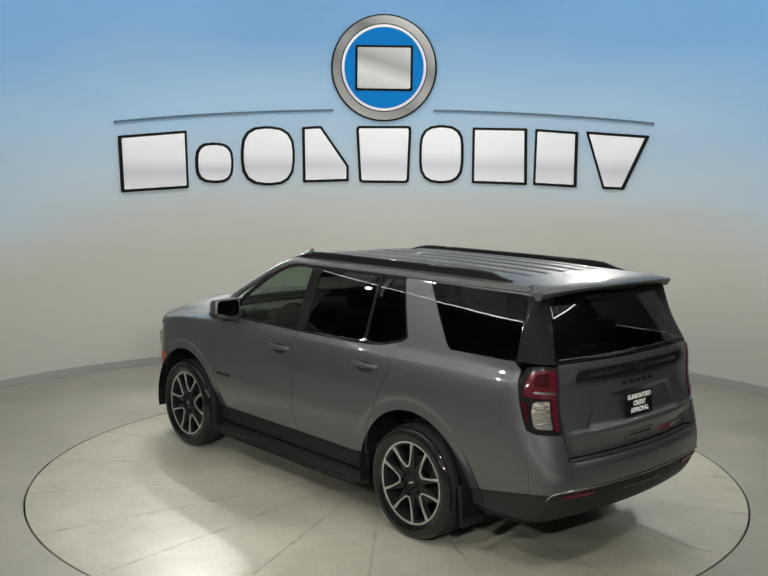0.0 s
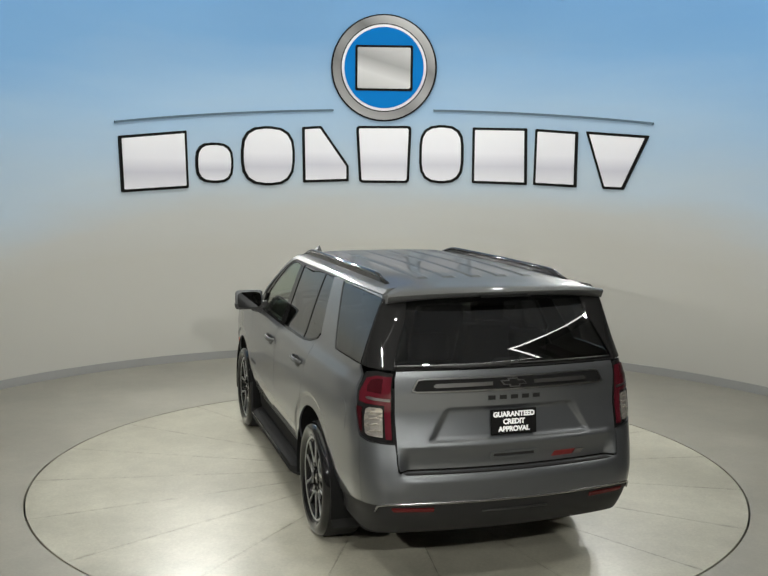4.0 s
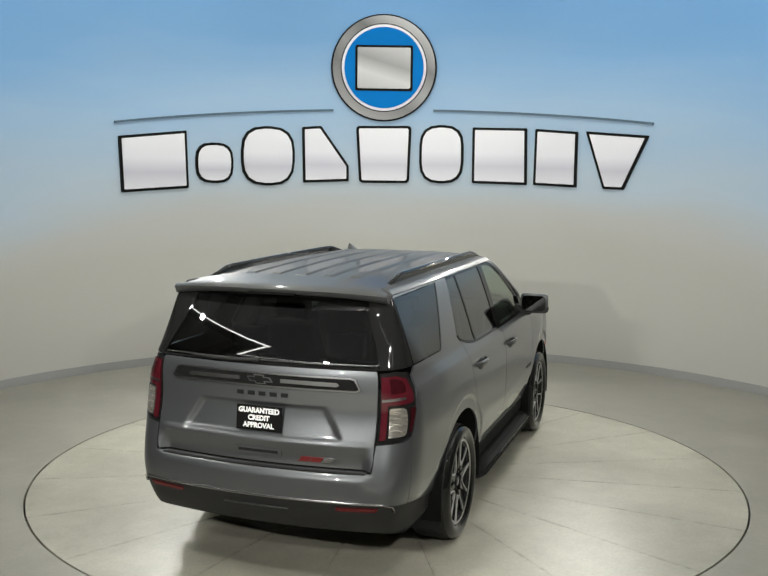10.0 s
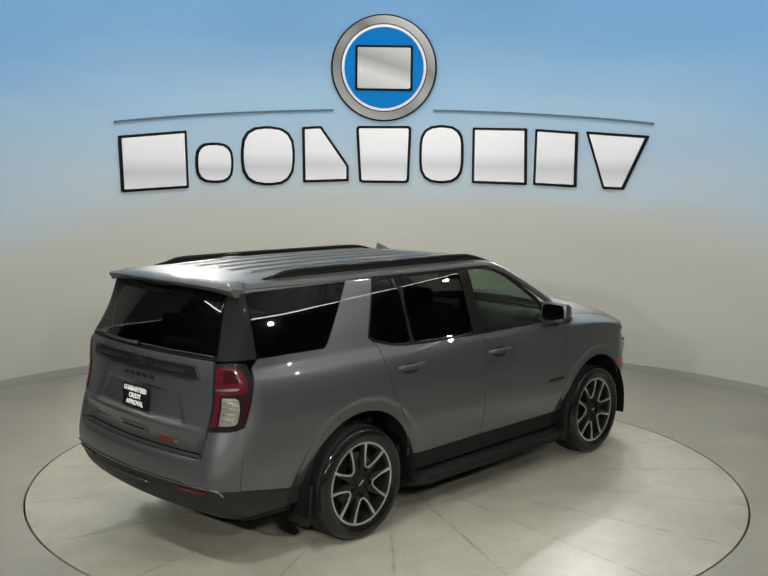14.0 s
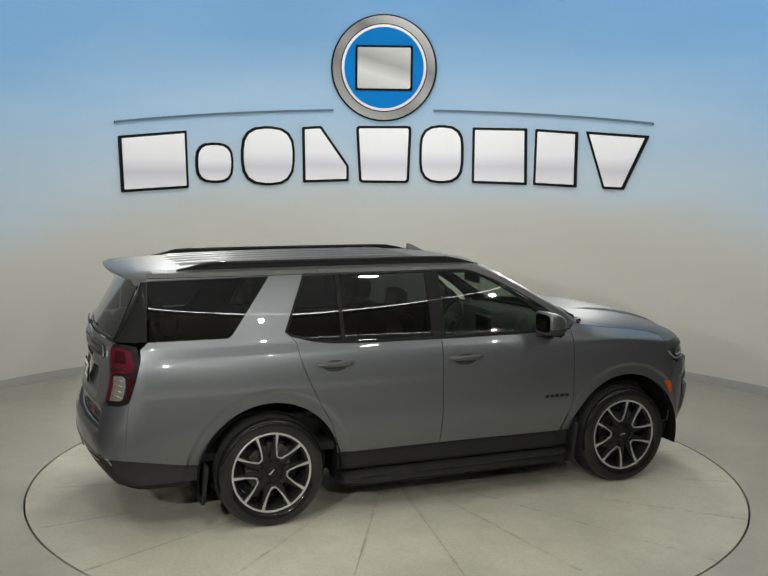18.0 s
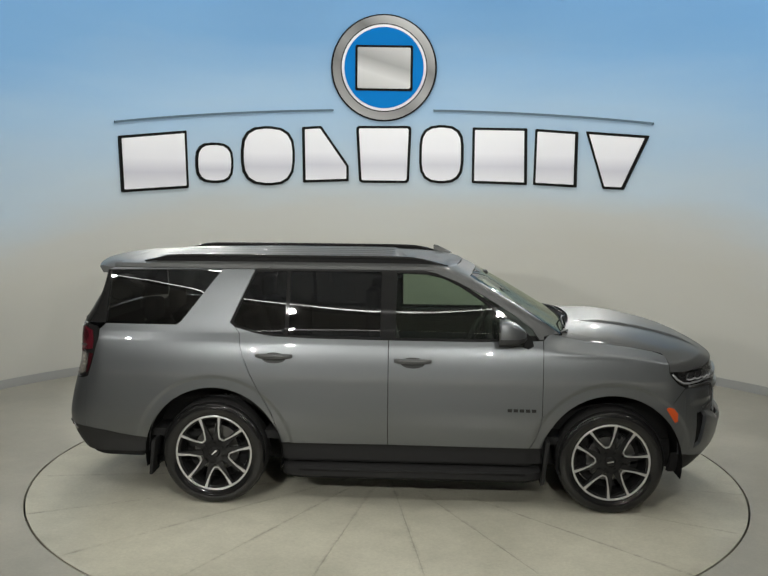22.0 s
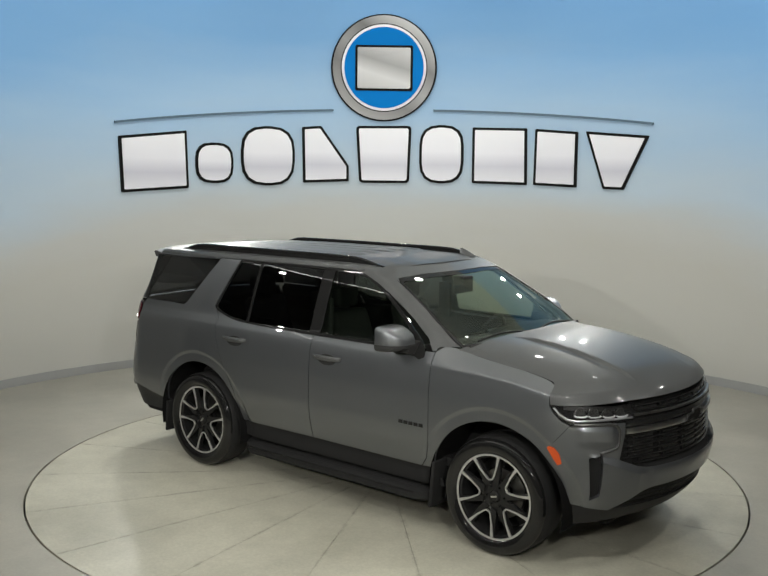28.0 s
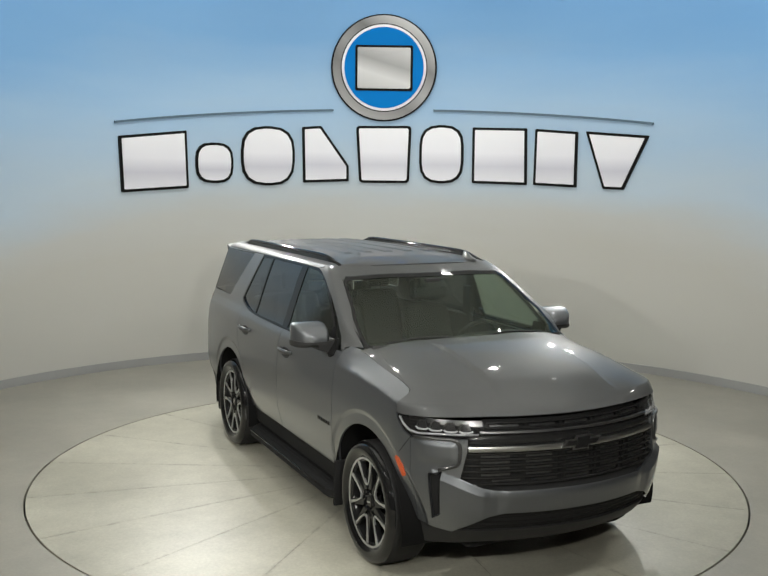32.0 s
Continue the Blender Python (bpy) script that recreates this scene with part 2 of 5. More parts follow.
def glass(name, tint, gloss=(1.0, 1.0, 1.0), base=0.06):
    """A thin tinted pane: what it lets through, and a clear reflection, alike from both sides."""
    m = bpy.data.materials.new(name)
    m.use_nodes = True
    t = m.node_tree
    t.nodes.remove(t.nodes["Principled BSDF"])
    out = t.nodes["Material Output"]
    tr, gl, mx = node(m, "ShaderNodeBsdfTransparent"), node(m, "ShaderNodeBsdfGlossy"), node(m, "ShaderNodeMixShader")
    lw, pw, add = node(m, "ShaderNodeLayerWeight", Blend=0.5), node(m, "ShaderNodeMath"), node(m, "ShaderNodeMath")
    pw.operation, add.operation = "POWER", "MULTIPLY_ADD"
    pw.inputs[1].default_value = 5.0
    add.inputs[1].default_value, add.inputs[2].default_value = 1.0 - base, base
    tr.inputs["Color"].default_value = (*tint, 1)
    gl.inputs["Roughness"].default_value = 0.015
    gl.inputs["Color"].default_value = (*gloss, 1)
    t.links.new(lw.outputs["Facing"], pw.inputs[0])
    t.links.new(pw.outputs[0], add.inputs[0])
    t.links.new(add.outputs[0], mx.inputs["Fac"])
    t.links.new(tr.outputs[0], mx.inputs[1])
    t.links.new(gl.outputs[0], mx.inputs[2])
    t.links.new(mx.outputs[0], out.inputs["Surface"])
    return m


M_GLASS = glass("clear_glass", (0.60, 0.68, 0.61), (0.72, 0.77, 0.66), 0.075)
M_SIDEGLASS = glass("side_glass", (0.52, 0.60, 0.52), (1.0, 1.0, 0.96), 0.07)
M_PRIVACY = glass("privacy_glass", (0.13, 0.135, 0.14), (1.0, 1.0, 1.0), 0.10)
M_LENS = glass("clear_cover", (0.85, 0.85, 0.85))


# ---- helpers for meshes ----
def mesh_from(name, verts, faces, smooth=False):
    me = bpy.data.meshes.new(name)
    me.from_pydata([tuple(v) for v in verts], [], faces)
    if smooth:
        me.polygons.foreach_set("use_smooth", [True] * len(me.polygons))
    me.update()
    return me


def part(name, data, mat, parent=None, label="", smooth=None, angle=None):
    """Links a bmesh or mesh as one object under a thing or part."""
    if isinstance(data, bmesh.types.BMesh):
        me = bpy.data.meshes.new(name)
        bmesh.ops.recalc_face_normals(data, faces=data.faces)
        data.to_mesh(me)
        data.free()
    else:
        me = data
    if smooth is not None:
        me.polygons.foreach_set("use_smooth", [smooth] * len(me.polygons))
    if angle is not None:
        me.polygons.foreach_set("use_smooth", [True] * len(me.polygons))
        me.set_sharp_from_angle(angle=radians(angle))
    if mat and not me.materials:
        me.materials.append(mat)
    ob = new(name, me)
    if parent is not None:
        ob.parent = parent
    if label:
        ob["label"] = label
    return ob


def box(x0, x1, y0, y1, z0, z1, bevel=0.0, seg=2):
    bm = bmesh.new()
    bmesh.ops.create_cube(bm, size=1)
    for v in bm.verts:
        v.co = Vector(((x0 + x1) / 2 + v.co.x * (x1 - x0), (y0 + y1) / 2 + v.co.y * (y1 - y0), (z0 + z1) / 2 + v.co.z * (z1 - z0)))
    if bevel:
        bmesh.ops.bevel(bm, geom=bm.edges[:], offset=bevel, segments=seg, affect="EDGES", profile=0.6)
    return bm


def loft(rings, closed=True, caps=True):
    """Skin through rings of equal length."""
    n = len(rings[0])
    verts = [p for r in rings for p in r]
    faces = []
    for i in range(len(rings) - 1):
        for j in range(n if closed else n - 1):
            k = (j + 1) % n
            faces.append((i * n + j, i * n + k, (i + 1) * n + k, (i + 1) * n + j))
    if caps and closed:
        faces.append(tuple(range(n))[::-1])
        faces.append(tuple((len(rings) - 1) * n + j for j in range(n)))
    bm = bmesh.new()
    vs = [bm.verts.new(v) for v in verts]
    for f in faces:
        try:
            bm.faces.new([vs[i] for i in f])
        except ValueError:
            pass
    return bm


def tube(points, radius, sides=8, caps=True):
    """A round bar along a line of points; radius may be a list."""
    pts = [Vector(p) for p in points]
    rad = radius if isinstance(radius, (list, tuple)) else [radius] * len(pts)
    rings = []
    up = Vector((0, 0, 1))
    for i, p in enumerate(pts):
        d = (pts[min(i + 1, len(pts) - 1)] - pts[max(i - 1, 0)]).normalized()
        a = d.cross(up)
        a = a.normalized() if a.length > 1e-4 else Vector((1, 0, 0))
        b = a.cross(d).normalized()
        rings.append([p + (a * math.cos(k * math.tau / sides) + b * math.sin(k * math.tau / sides)) * rad[i] for k in range(sides)])
    return loft(rings, True, caps)


def curve(pts):
    """A smooth monotone line through (v, value) pairs."""
    xs = [p[0] for p in pts]
    ys = [p[1] for p in pts]
    n = len(xs)
    d = [(ys[i + 1] - ys[i]) / (xs[i + 1] - xs[i]) for i in range(n - 1)]
    m = [d[0]] + [0 if d[i - 1] * d[i] <= 0 else 2 * d[i - 1] * d[i] / (d[i - 1] + d[i]) for i in range(1, n - 1)] + [d[-1]]

    def f(v):
        if v <= xs[0]:
            return ys[0] + m[0] * (v - xs[0])
        if v >= xs[-1]:
            return ys[-1] + m[-1] * (v - xs[-1])
        i = 0
        while v > xs[i + 1]:
            i += 1
        h = xs[i + 1] - xs[i]
        t = (v - xs[i]) / h
        return ((2 * t ** 3 - 3 * t * t + 1) * ys[i] + (t ** 3 - 2 * t * t + t) * h * m[i]
                + (3 * t * t - 2 * t ** 3) * ys[i + 1] + (t ** 3 - t * t) * h * m[i + 1])
    return f


def smooth_step(a, b, v):
    t = min(1, max(0, (v - a) / (b - a)))
    return t * t * (3 - 2 * t)


# ---- structure ----
def around(radius, az, z):
    """A point on the booth's circle; az in degrees from straight behind the turntable."""
    a = radians(az)
    return Vector((radius * math.sin(a), radius * math.cos(a), z))


def arc_wall(r0, r1, z0, z1, az0, az1, steps):
    rings = []
    for i in range(steps + 1):
        az = az0 + (az1 - az0) * i / steps
        rings.append([around(r0, az, z0), around(r1, az, z0), around(r1, az, z1), around(r0, az, z1)])
    return loft(rings)


HEADER_R, HEADER_Z = 4.35, 3.47
HEADER_AZ = 78   # the header begins this many degrees to each side
OPEN = 86  # the booth's wall ends this many degrees to each side
tagged(part("wall_round", arc_wall(WALL_R, WALL_R + 0.15, 0, WALL_H, -OPEN, OPEN, 128), M_WALL, angle=30), "curved cream wall, overlaid sky in its colour, unseen sides darkened", "wall", kind="structure")
tagged(part("baseboard", arc_wall(WALL_R - 0.015, WALL_R, 0.0, 0.105, -OPEN, OPEN, 128), M_BASEBOARD, angle=30), "grey rubber baseboard along the curved wall", "baseboard", kind="structure")
tagged(part("wall_header", arc_wall(HEADER_R, HEADER_R + 0.15, HEADER_Z, WALL_H, HEADER_AZ, 360 - HEADER_AZ, 110), M_HEADER, angle=30), "dark grey header over the booth's open side", "wall", kind="structure")
tagged(part("trim_light_strip", arc_wall(HEADER_R - 0.006, HEADER_R + 0.004, HEADER_Z - 0.013, HEADER_Z - 0.003, HEADER_AZ, 360 - HEADER_AZ, 110), M_TRIMWHITE, angle=30), "lit white LED strip under the header", "light strip", kind="structure")
for i, sg in enumerate((1, -1)):
    tagged(part("wall_return_%d" % (i + 1), loft([[around(r, sg * (HEADER_AZ + d), z) for d, z in ((0.05, HEADER_Z), (1.6, HEADER_Z), (1.6, WALL_H), (0.05, WALL_H))] for r in (HEADER_R + 0.152, WALL_R - 0.002)]), M_HEADER), "short grey wall between header and round wall", "wall", kind="structure")



def disc_sheet(r0, r1, z, steps, depth=0.0):
    bm = bmesh.new()
    if r0 == 0:
        bm.faces.new([bm.verts.new(around(r1, 360 * i / steps, z)) for i in range(steps)][::-1])
        if depth:
            ext = bmesh.ops.extrude_face_region(bm, geom=bm.faces[:])
            bmesh.ops.translate(bm, vec=(0, 0, -depth), verts=[g for g in ext["geom"] if isinstance(g, bmesh.types.BMVert)])
        return bm
    a = [bm.verts.new(around(r0, 360 * i / steps, z)) for i in range(steps)]
    b = [bm.verts.new(around(r1, 360 * i / steps, z)) for i in range(steps)]
    c = [bm.verts.new(around(r0, 360 * i / steps, z - 0.2)) for i in range(steps)]
    for i in range(steps):
        k = (i + 1) % steps
        bm.faces.new((a[i], a[k], b[k], b[i]))
        bm.faces.new((a[i], c[i], c[k], a[k]))
    return bm


HALL = 15.0
tagged(part("floor", disc_sheet(TABLE_R + 0.008, HALL * 1.45, 0, 256), M_FLOOR, smooth=False), "smooth sealed grey-beige concrete floor", "floor", kind="structure")
tagged(part("pit", disc_sheet(0, TABLE_R + 0.1, -0.2, 64), M_PIT), "dark pit under the turntable", "pit", kind="structure")
tagged(part("ceiling", disc_sheet(0, WALL_R + 0.2, WALL_H + 0.1, 96, 0.1), M_CEIL), "plain white ceiling over the booth", "ceiling", kind="structure")
for i, (x0, x1, y0, y1) in enumerate(((-HALL, HALL, -HALL - 0.2, -HALL), (-HALL, HALL, HALL, HALL + 0.2), (-HALL - 0.2, -HALL, -HALL, HALL), (HALL, HALL + 0.2, -HALL, HALL))):
    tagged(part("wall_hall_%d" % (i + 1), box(x0, x1, y0, y1, 0, 6.3), M_HALL), "dark wall of the hall round the booth", "wall", kind="structure")
tagged(part("ceiling_hall", box(-HALL, HALL, -HALL, HALL, 6.3, 6.5), M_HALL), "dark ceiling of the hall", "ceiling", kind="structure")

# ---- turntable: round platform of wedge-shaped slabs ----
part("platform", disc_sheet(0, TABLE_R - 0.008, -0.012, 192, 0.12), M_JOINT, turntable)
WEDGES = 20


def wedge():
    a0, a1 = -180 / WEDGES, 180 / WEDGES
    n = 10
    bm = bmesh.new()
    g = 0.0011
    top = []
    for r in (0.02, 0.75, 1.5, 2.25, TABLE_R - 0.008):
        row = []
        for i in range(n + 1):
            da = math.degrees(g / max(r, 0.05))
            row.append(around(r, a0 + da + (a1 - a0 - 2 * da) * i / n, 0))
        top.append(row)
    vs = [[bm.verts.new(p) for p in row] for row in top]
    for i in range(len(vs) - 1):
        for j in range(n):
            bm.faces.new((vs[i][j], vs[i][j + 1], vs[i + 1][j + 1], vs[i + 1][j]))
    edge = [e for e in bm.edges if e.is_boundary]
    ext = bmesh.ops.extrude_edge_only(bm, edges=edge)
    bmesh.ops.translate(bm, vec=(0, 0, -0.011), verts=[q for q in ext["geom"] if isinstance(q, bmesh.types.BMVert)])
    return bm


first = part("slab", wedge(), M_TABLE, turntable, smooth=False)
for i in range(1, WEDGES):
    ob = new("slab", first.data)
    ob.parent = turntable
    ob.rotation_euler = (0, 0, radians(360 / WEDGES * i))


# ---- the car: surfaces. x forward, y left, z up, from midway between the axles ----
HUB_X, HUB_Z, TYRE_R = 1.5355, 0.398, 0.408
ARCH_R = 0.53
side_w = curve([(0.25, 0.93), (0.36, 0.945), (0.46, 0.952), (0.50, 0.963), (0.54, 0.975), (0.58, 0.986), (0.62, 0.996), (0.66, 1.005), (0.70, 1.0115), (0.80, 1.019), (1.0, 1.020), (1.12, 1.013), (1.20, 1.003),
                (1.27, 0.985), (1.32, 0.958), (1.36, 0.935), (1.5, 0.888), (1.65, 0.836), (1.8, 0.778), (1.84, 0.757), (1.868, 0.722)])
rear_x = curve([(0.36, -2.68), (0.42, -2.735), (0.50, -2.785), (0.58, -2.812), (0.64, -2.822), (0.73, -2.824), (0.745, -2.818), (0.775, -2.80), (0.79, -2.748), (0.83, -2.745), (0.90, -2.762), (0.945, -2.775),
                (0.97, -2.757), (1.15, -2.716), (1.27, -2.712), (1.36, -2.703), (1.40, -2.691), (1.46, -2.657), (1.62, -2.565), (1.8, -2.458), (1.87, -2.415)])
rear_smooth = curve([(0.36, -2.68), (0.42, -2.735), (0.50, -2.785), (0.58, -2.812), (0.66, -2.820), (0.80, -2.800), (0.97, -2.757), (1.15, -2.716), (1.27, -2.712), (1.36, -2.703), (1.40, -2.691), (1.46, -2.657), (1.62, -2.565), (1.8, -2.458), (1.87, -2.415)])
front_x = curve([(0.25, 2.30), (0.35, 2.42), (0.42, 2.48), (0.50, 2.52), (0.60, 2.548), (0.675, 2.562), (0.705, 2.556), (0.735, 2.527), (0.76, 2.523), (0.85, 2.520), (1.0, 2.512), (1.08, 2.492), (1.16, 2.455), (1.25, 2.36), (1.40, 2.15)])
front_smooth = curve([(0.25, 2.30), (0.35, 2.42), (0.42, 2.48), (0.50, 2.515), (0.60, 2.534), (0.68, 2.536), (0.76, 2.530), (0.85, 2.522), (1.0, 2.512), (1.08, 2.492), (1.16, 2.455), (1.25, 2.36), (1.40, 2.15)])
screen_x = curve([(1.30, 1.40), (1.36, 1.33), (1.5, 1.105), (1.65, 0.85), (1.78, 0.612), (1.868, 0.42)])
fender_top = curve([(0.9, 1.405), (1.0, 1.39), (1.15, 1.358), (1.32, 1.328), (1.68, 1.284), (1.84, 1.256), (1.94, 1.232), (2.08, 1.16)])
fender_fold = curve([(0.9, 1.265), (1.06, 1.253), (1.36, 1.245), (1.7, 1.218), (1.95, 1.175), (2.08, 1.09)])
fender_y = curve([(0.9, 0.83), (1.15, 0.835), (1.32, 0.845), (1.7, 0.862), (1.94, 0.885), (2.08, 0.93)])


def width(x, z):
    """Half the car's width at x and z."""
    w = side_w(z)
    if x < -1.2:
        w *= 1 - (0.042 - 0.022 * smooth_step(1.3, 1.42, z)) * ((x + 1.2) / 1.2) ** 2
    if x > 1.2:
        w *= 1 - 0.03 * ((x - 1.2) / 0.8) ** 2
    k = smooth_step(0.88, 1.28, x)
    if k > 0:
        top = fender_top(x)
        t = (z - fender_fold(x)) / (top - fender_fold(x))
        t = 0.5 * (t + math.sqrt(t * t + 0.012))
        w = w + k * ((side_w(min(z, 1.2)) - side_w(z)) - (1.0 - fender_y(x)) * min(t, 1.3))
    return w


def flare(s, z):
    """How far the band round the wheel opening lies back."""
    r = min(math.hypot(s - HUB_X, z - 0.40), math.hypot(s + HUB_X, z - 0.40))
    return -0.011 * (1 - smooth_step(0.598, 0.637, r))


XR, RB, RL = -2.40, 0.755, 0.36          # rear corner: where the side ends, where the rear begins, its length
XF, FB, FL = 1.90, 0.62, 0.60            # front corner
GB, GL = 0.54, 0.34                      # windscreen pillar


def bend(p0, d0, p1, d1, t):
    """A corner in plan from p0 to p1."""
    h0, h1, h2, h3 = 2 * t ** 3 - 3 * t * t + 1, t ** 3 - 2 * t * t + t, 3 * t * t - 2 * t ** 3, t ** 3 - t * t
    return (h0 * p0[0] + h1 * d0[0] + h2 * p1[0] + h3 * d1[0], h0 * p0[1] + h1 * d0[1] + h2 * p1[1] + h3 * d1[1])


def rear_line(y, z):
    k = smooth_step(0.66, 0.75, abs(y))
    return rear_x(z) * (1 - k) + rear_smooth(z) * k + 0.13 * y * y


def front_line(y, z):
    k = smooth_step(0.48, 0.60, abs(y))
    return front_x(z) * (1 - k) + front_smooth(z) * k - 0.33 * y * y


def screen_line(y, z):
    return screen_x(z) - 0.03 - 0.21 * y * y


def screen_side(z):
    return screen_x(z) - 0.245


def skin(s, z, upper=False):
    """The left half of the body's outside: s runs along its plan from the middle of the front over the side (where s is x) to the middle of the rear."""
    xf, fb, fl, fline = (screen_side(z), GB, GL, screen_line) if upper else (XF, FB, FL, front_line)
    xr = XR
    if s > xf + fl:
        y = fb - (s - xf - fl)
        return Vector((fline(y, z), y, z))
    if s > xf:
        t = (s - xf) / fl
        w = width(xf, z)
        dw = (width(xf + 0.01, z) - width(xf - 0.01, z)) / 0.02
        x1 = fline(fb, z)
        dx = (fline(fb + 0.01, z) - fline(fb - 0.01, z)) / 0.02
        k = 1.05 * math.hypot(x1 - xf, w - fb)
        n0, n1 = math.hypot(1, dw), math.hypot(1, dx)
        x, y = bend((xf, w), (k / n0, k * dw / n0), (x1, fb), (-k * dx / n1, -k / n1), t)
        return Vector((x, y + flare(s, z), z))
    if s >= xr:
        return Vector((s, width(s, z) + flare(s, z), z))
    rb = RB if z < 1.3 else RB - 0.17 * smooth_step(1.3, 1.85, z)
    if s > xr - RL:
        t = (xr - s) / RL
        w = width(xr, z)
        x1 = rear_line(rb, z)
        k = 1.15 * math.hypot(xr - x1, w - rb)
        dx = 0.26 * rb
        n1 = math.hypot(1, dx)
        x, y = bend((xr, w), (-k, -0.07 * k), (x1, rb), (-k * dx / n1, -k / n1), t)
        return Vector((x, y, z))
    y = (RB - (xr - RL - s)) * rb / RB
    return Vector((rear_line(y, z), y, z))


FRONT_S, REAR_S = XF + FL + FB, XR - RL - RB


def side_at(sign, upper=False):
    def f(s, z):
        p = skin(s, z, upper)
        return Vector((p.x, p.y * sign, p.z))
    return f


def front_at(q, z):
    p = skin(FRONT_S - abs(q), z)
    return Vector((p.x, math.copysign(p.y, q) if abs(q) > 1e-9 else 0, p.z))


def rear_at(q, z):
    p = skin(REAR_S + abs(q), z)
    return Vector((p.x, math.copysign(p.y, q) if abs(q) > 1e-9 else 0, p.z))


def screen_at(q, z):
    p = skin(screen_side(z) + GL + GB - abs(q), z, True)
    return Vector((p.x, math.copysign(p.y, q) if abs(q) > 1e-9 else 0, p.z))


def inset_at(f, depth, centre=(0, 0, 0.9)):
    """The same surface set in by depth."""
    def g(a, b):
        return f(a, b) - normal_of(f, a, b) * depth
    return g


def normal_of(f, a, b):
    e = 0.004
    n = (f(a + e, b) - f(a - e, b)).cross(f(a, b + e) - f(a, b - e))
    if n.length < 1e-12:
        n = Vector((0, 0, 1))
    n.normalize()
    p = f(a, b)
    ref = p - Vector((max(-1.6, min(1.0, p.x)) * 0.9, 0, 0.85))
    return n if n.dot(ref) > 0 else -n


def inside(pts, poly):
    """Which of the points (array n x 2) lie in the polygon."""
    x, y = pts[:, 0], pts[:, 1]
    ok = np.zeros(len(pts), bool)
    n = len(poly)
    for i in range(n):
        x0, y0 = poly[i]
        x1, y1 = poly[(i + 1) % n]
        if y0 == y1:
            continue
        c = ((y0 > y) != (y1 > y)) & (x < (x1 - x0) * (y - y0) / (y1 - y0) + x0)
        ok ^= c
    return ok


def shrink(poly, d):
    """The polygon moved in by d."""
    n = len(poly)
    area = sum(poly[i][0] * poly[(i + 1) % n][1] - poly[(i + 1) % n][0] * poly[i][1] for i in range(n))
    s = 1 if area > 0 else -1
    out = []
    for i in range(n):
        p0, p1, p2 = (Vector(poly[i - 1]), Vector(poly[i]), Vector(poly[(i + 1) % n]))
        d0, d1 = (p1 - p0).normalized(), (p2 - p1).normalized()
        n0, n1 = Vector((-d0.y, d0.x)) * s, Vector((-d1.y, d1.x)) * s
        m = n0 + n1
        m = m / max(0.35, m.dot(n0)) if m.length > 1e-6 else n0
        out.append((p1.x + m.x * d, p1.y + m.y * d))
    return out


def dense(poly, step):
    out = []
    for i, p in enumerate(poly):
        q = poly[(i + 1) % len(poly)]
        k = max(1, int(math.hypot(q[0] - p[0], q[1] - p[1]) / step))
        out += [(p[0] + (q[0] - p[0]) * j / k, p[1] + (q[1] - p[1]) * j / k) for j in range(k)]
    return out


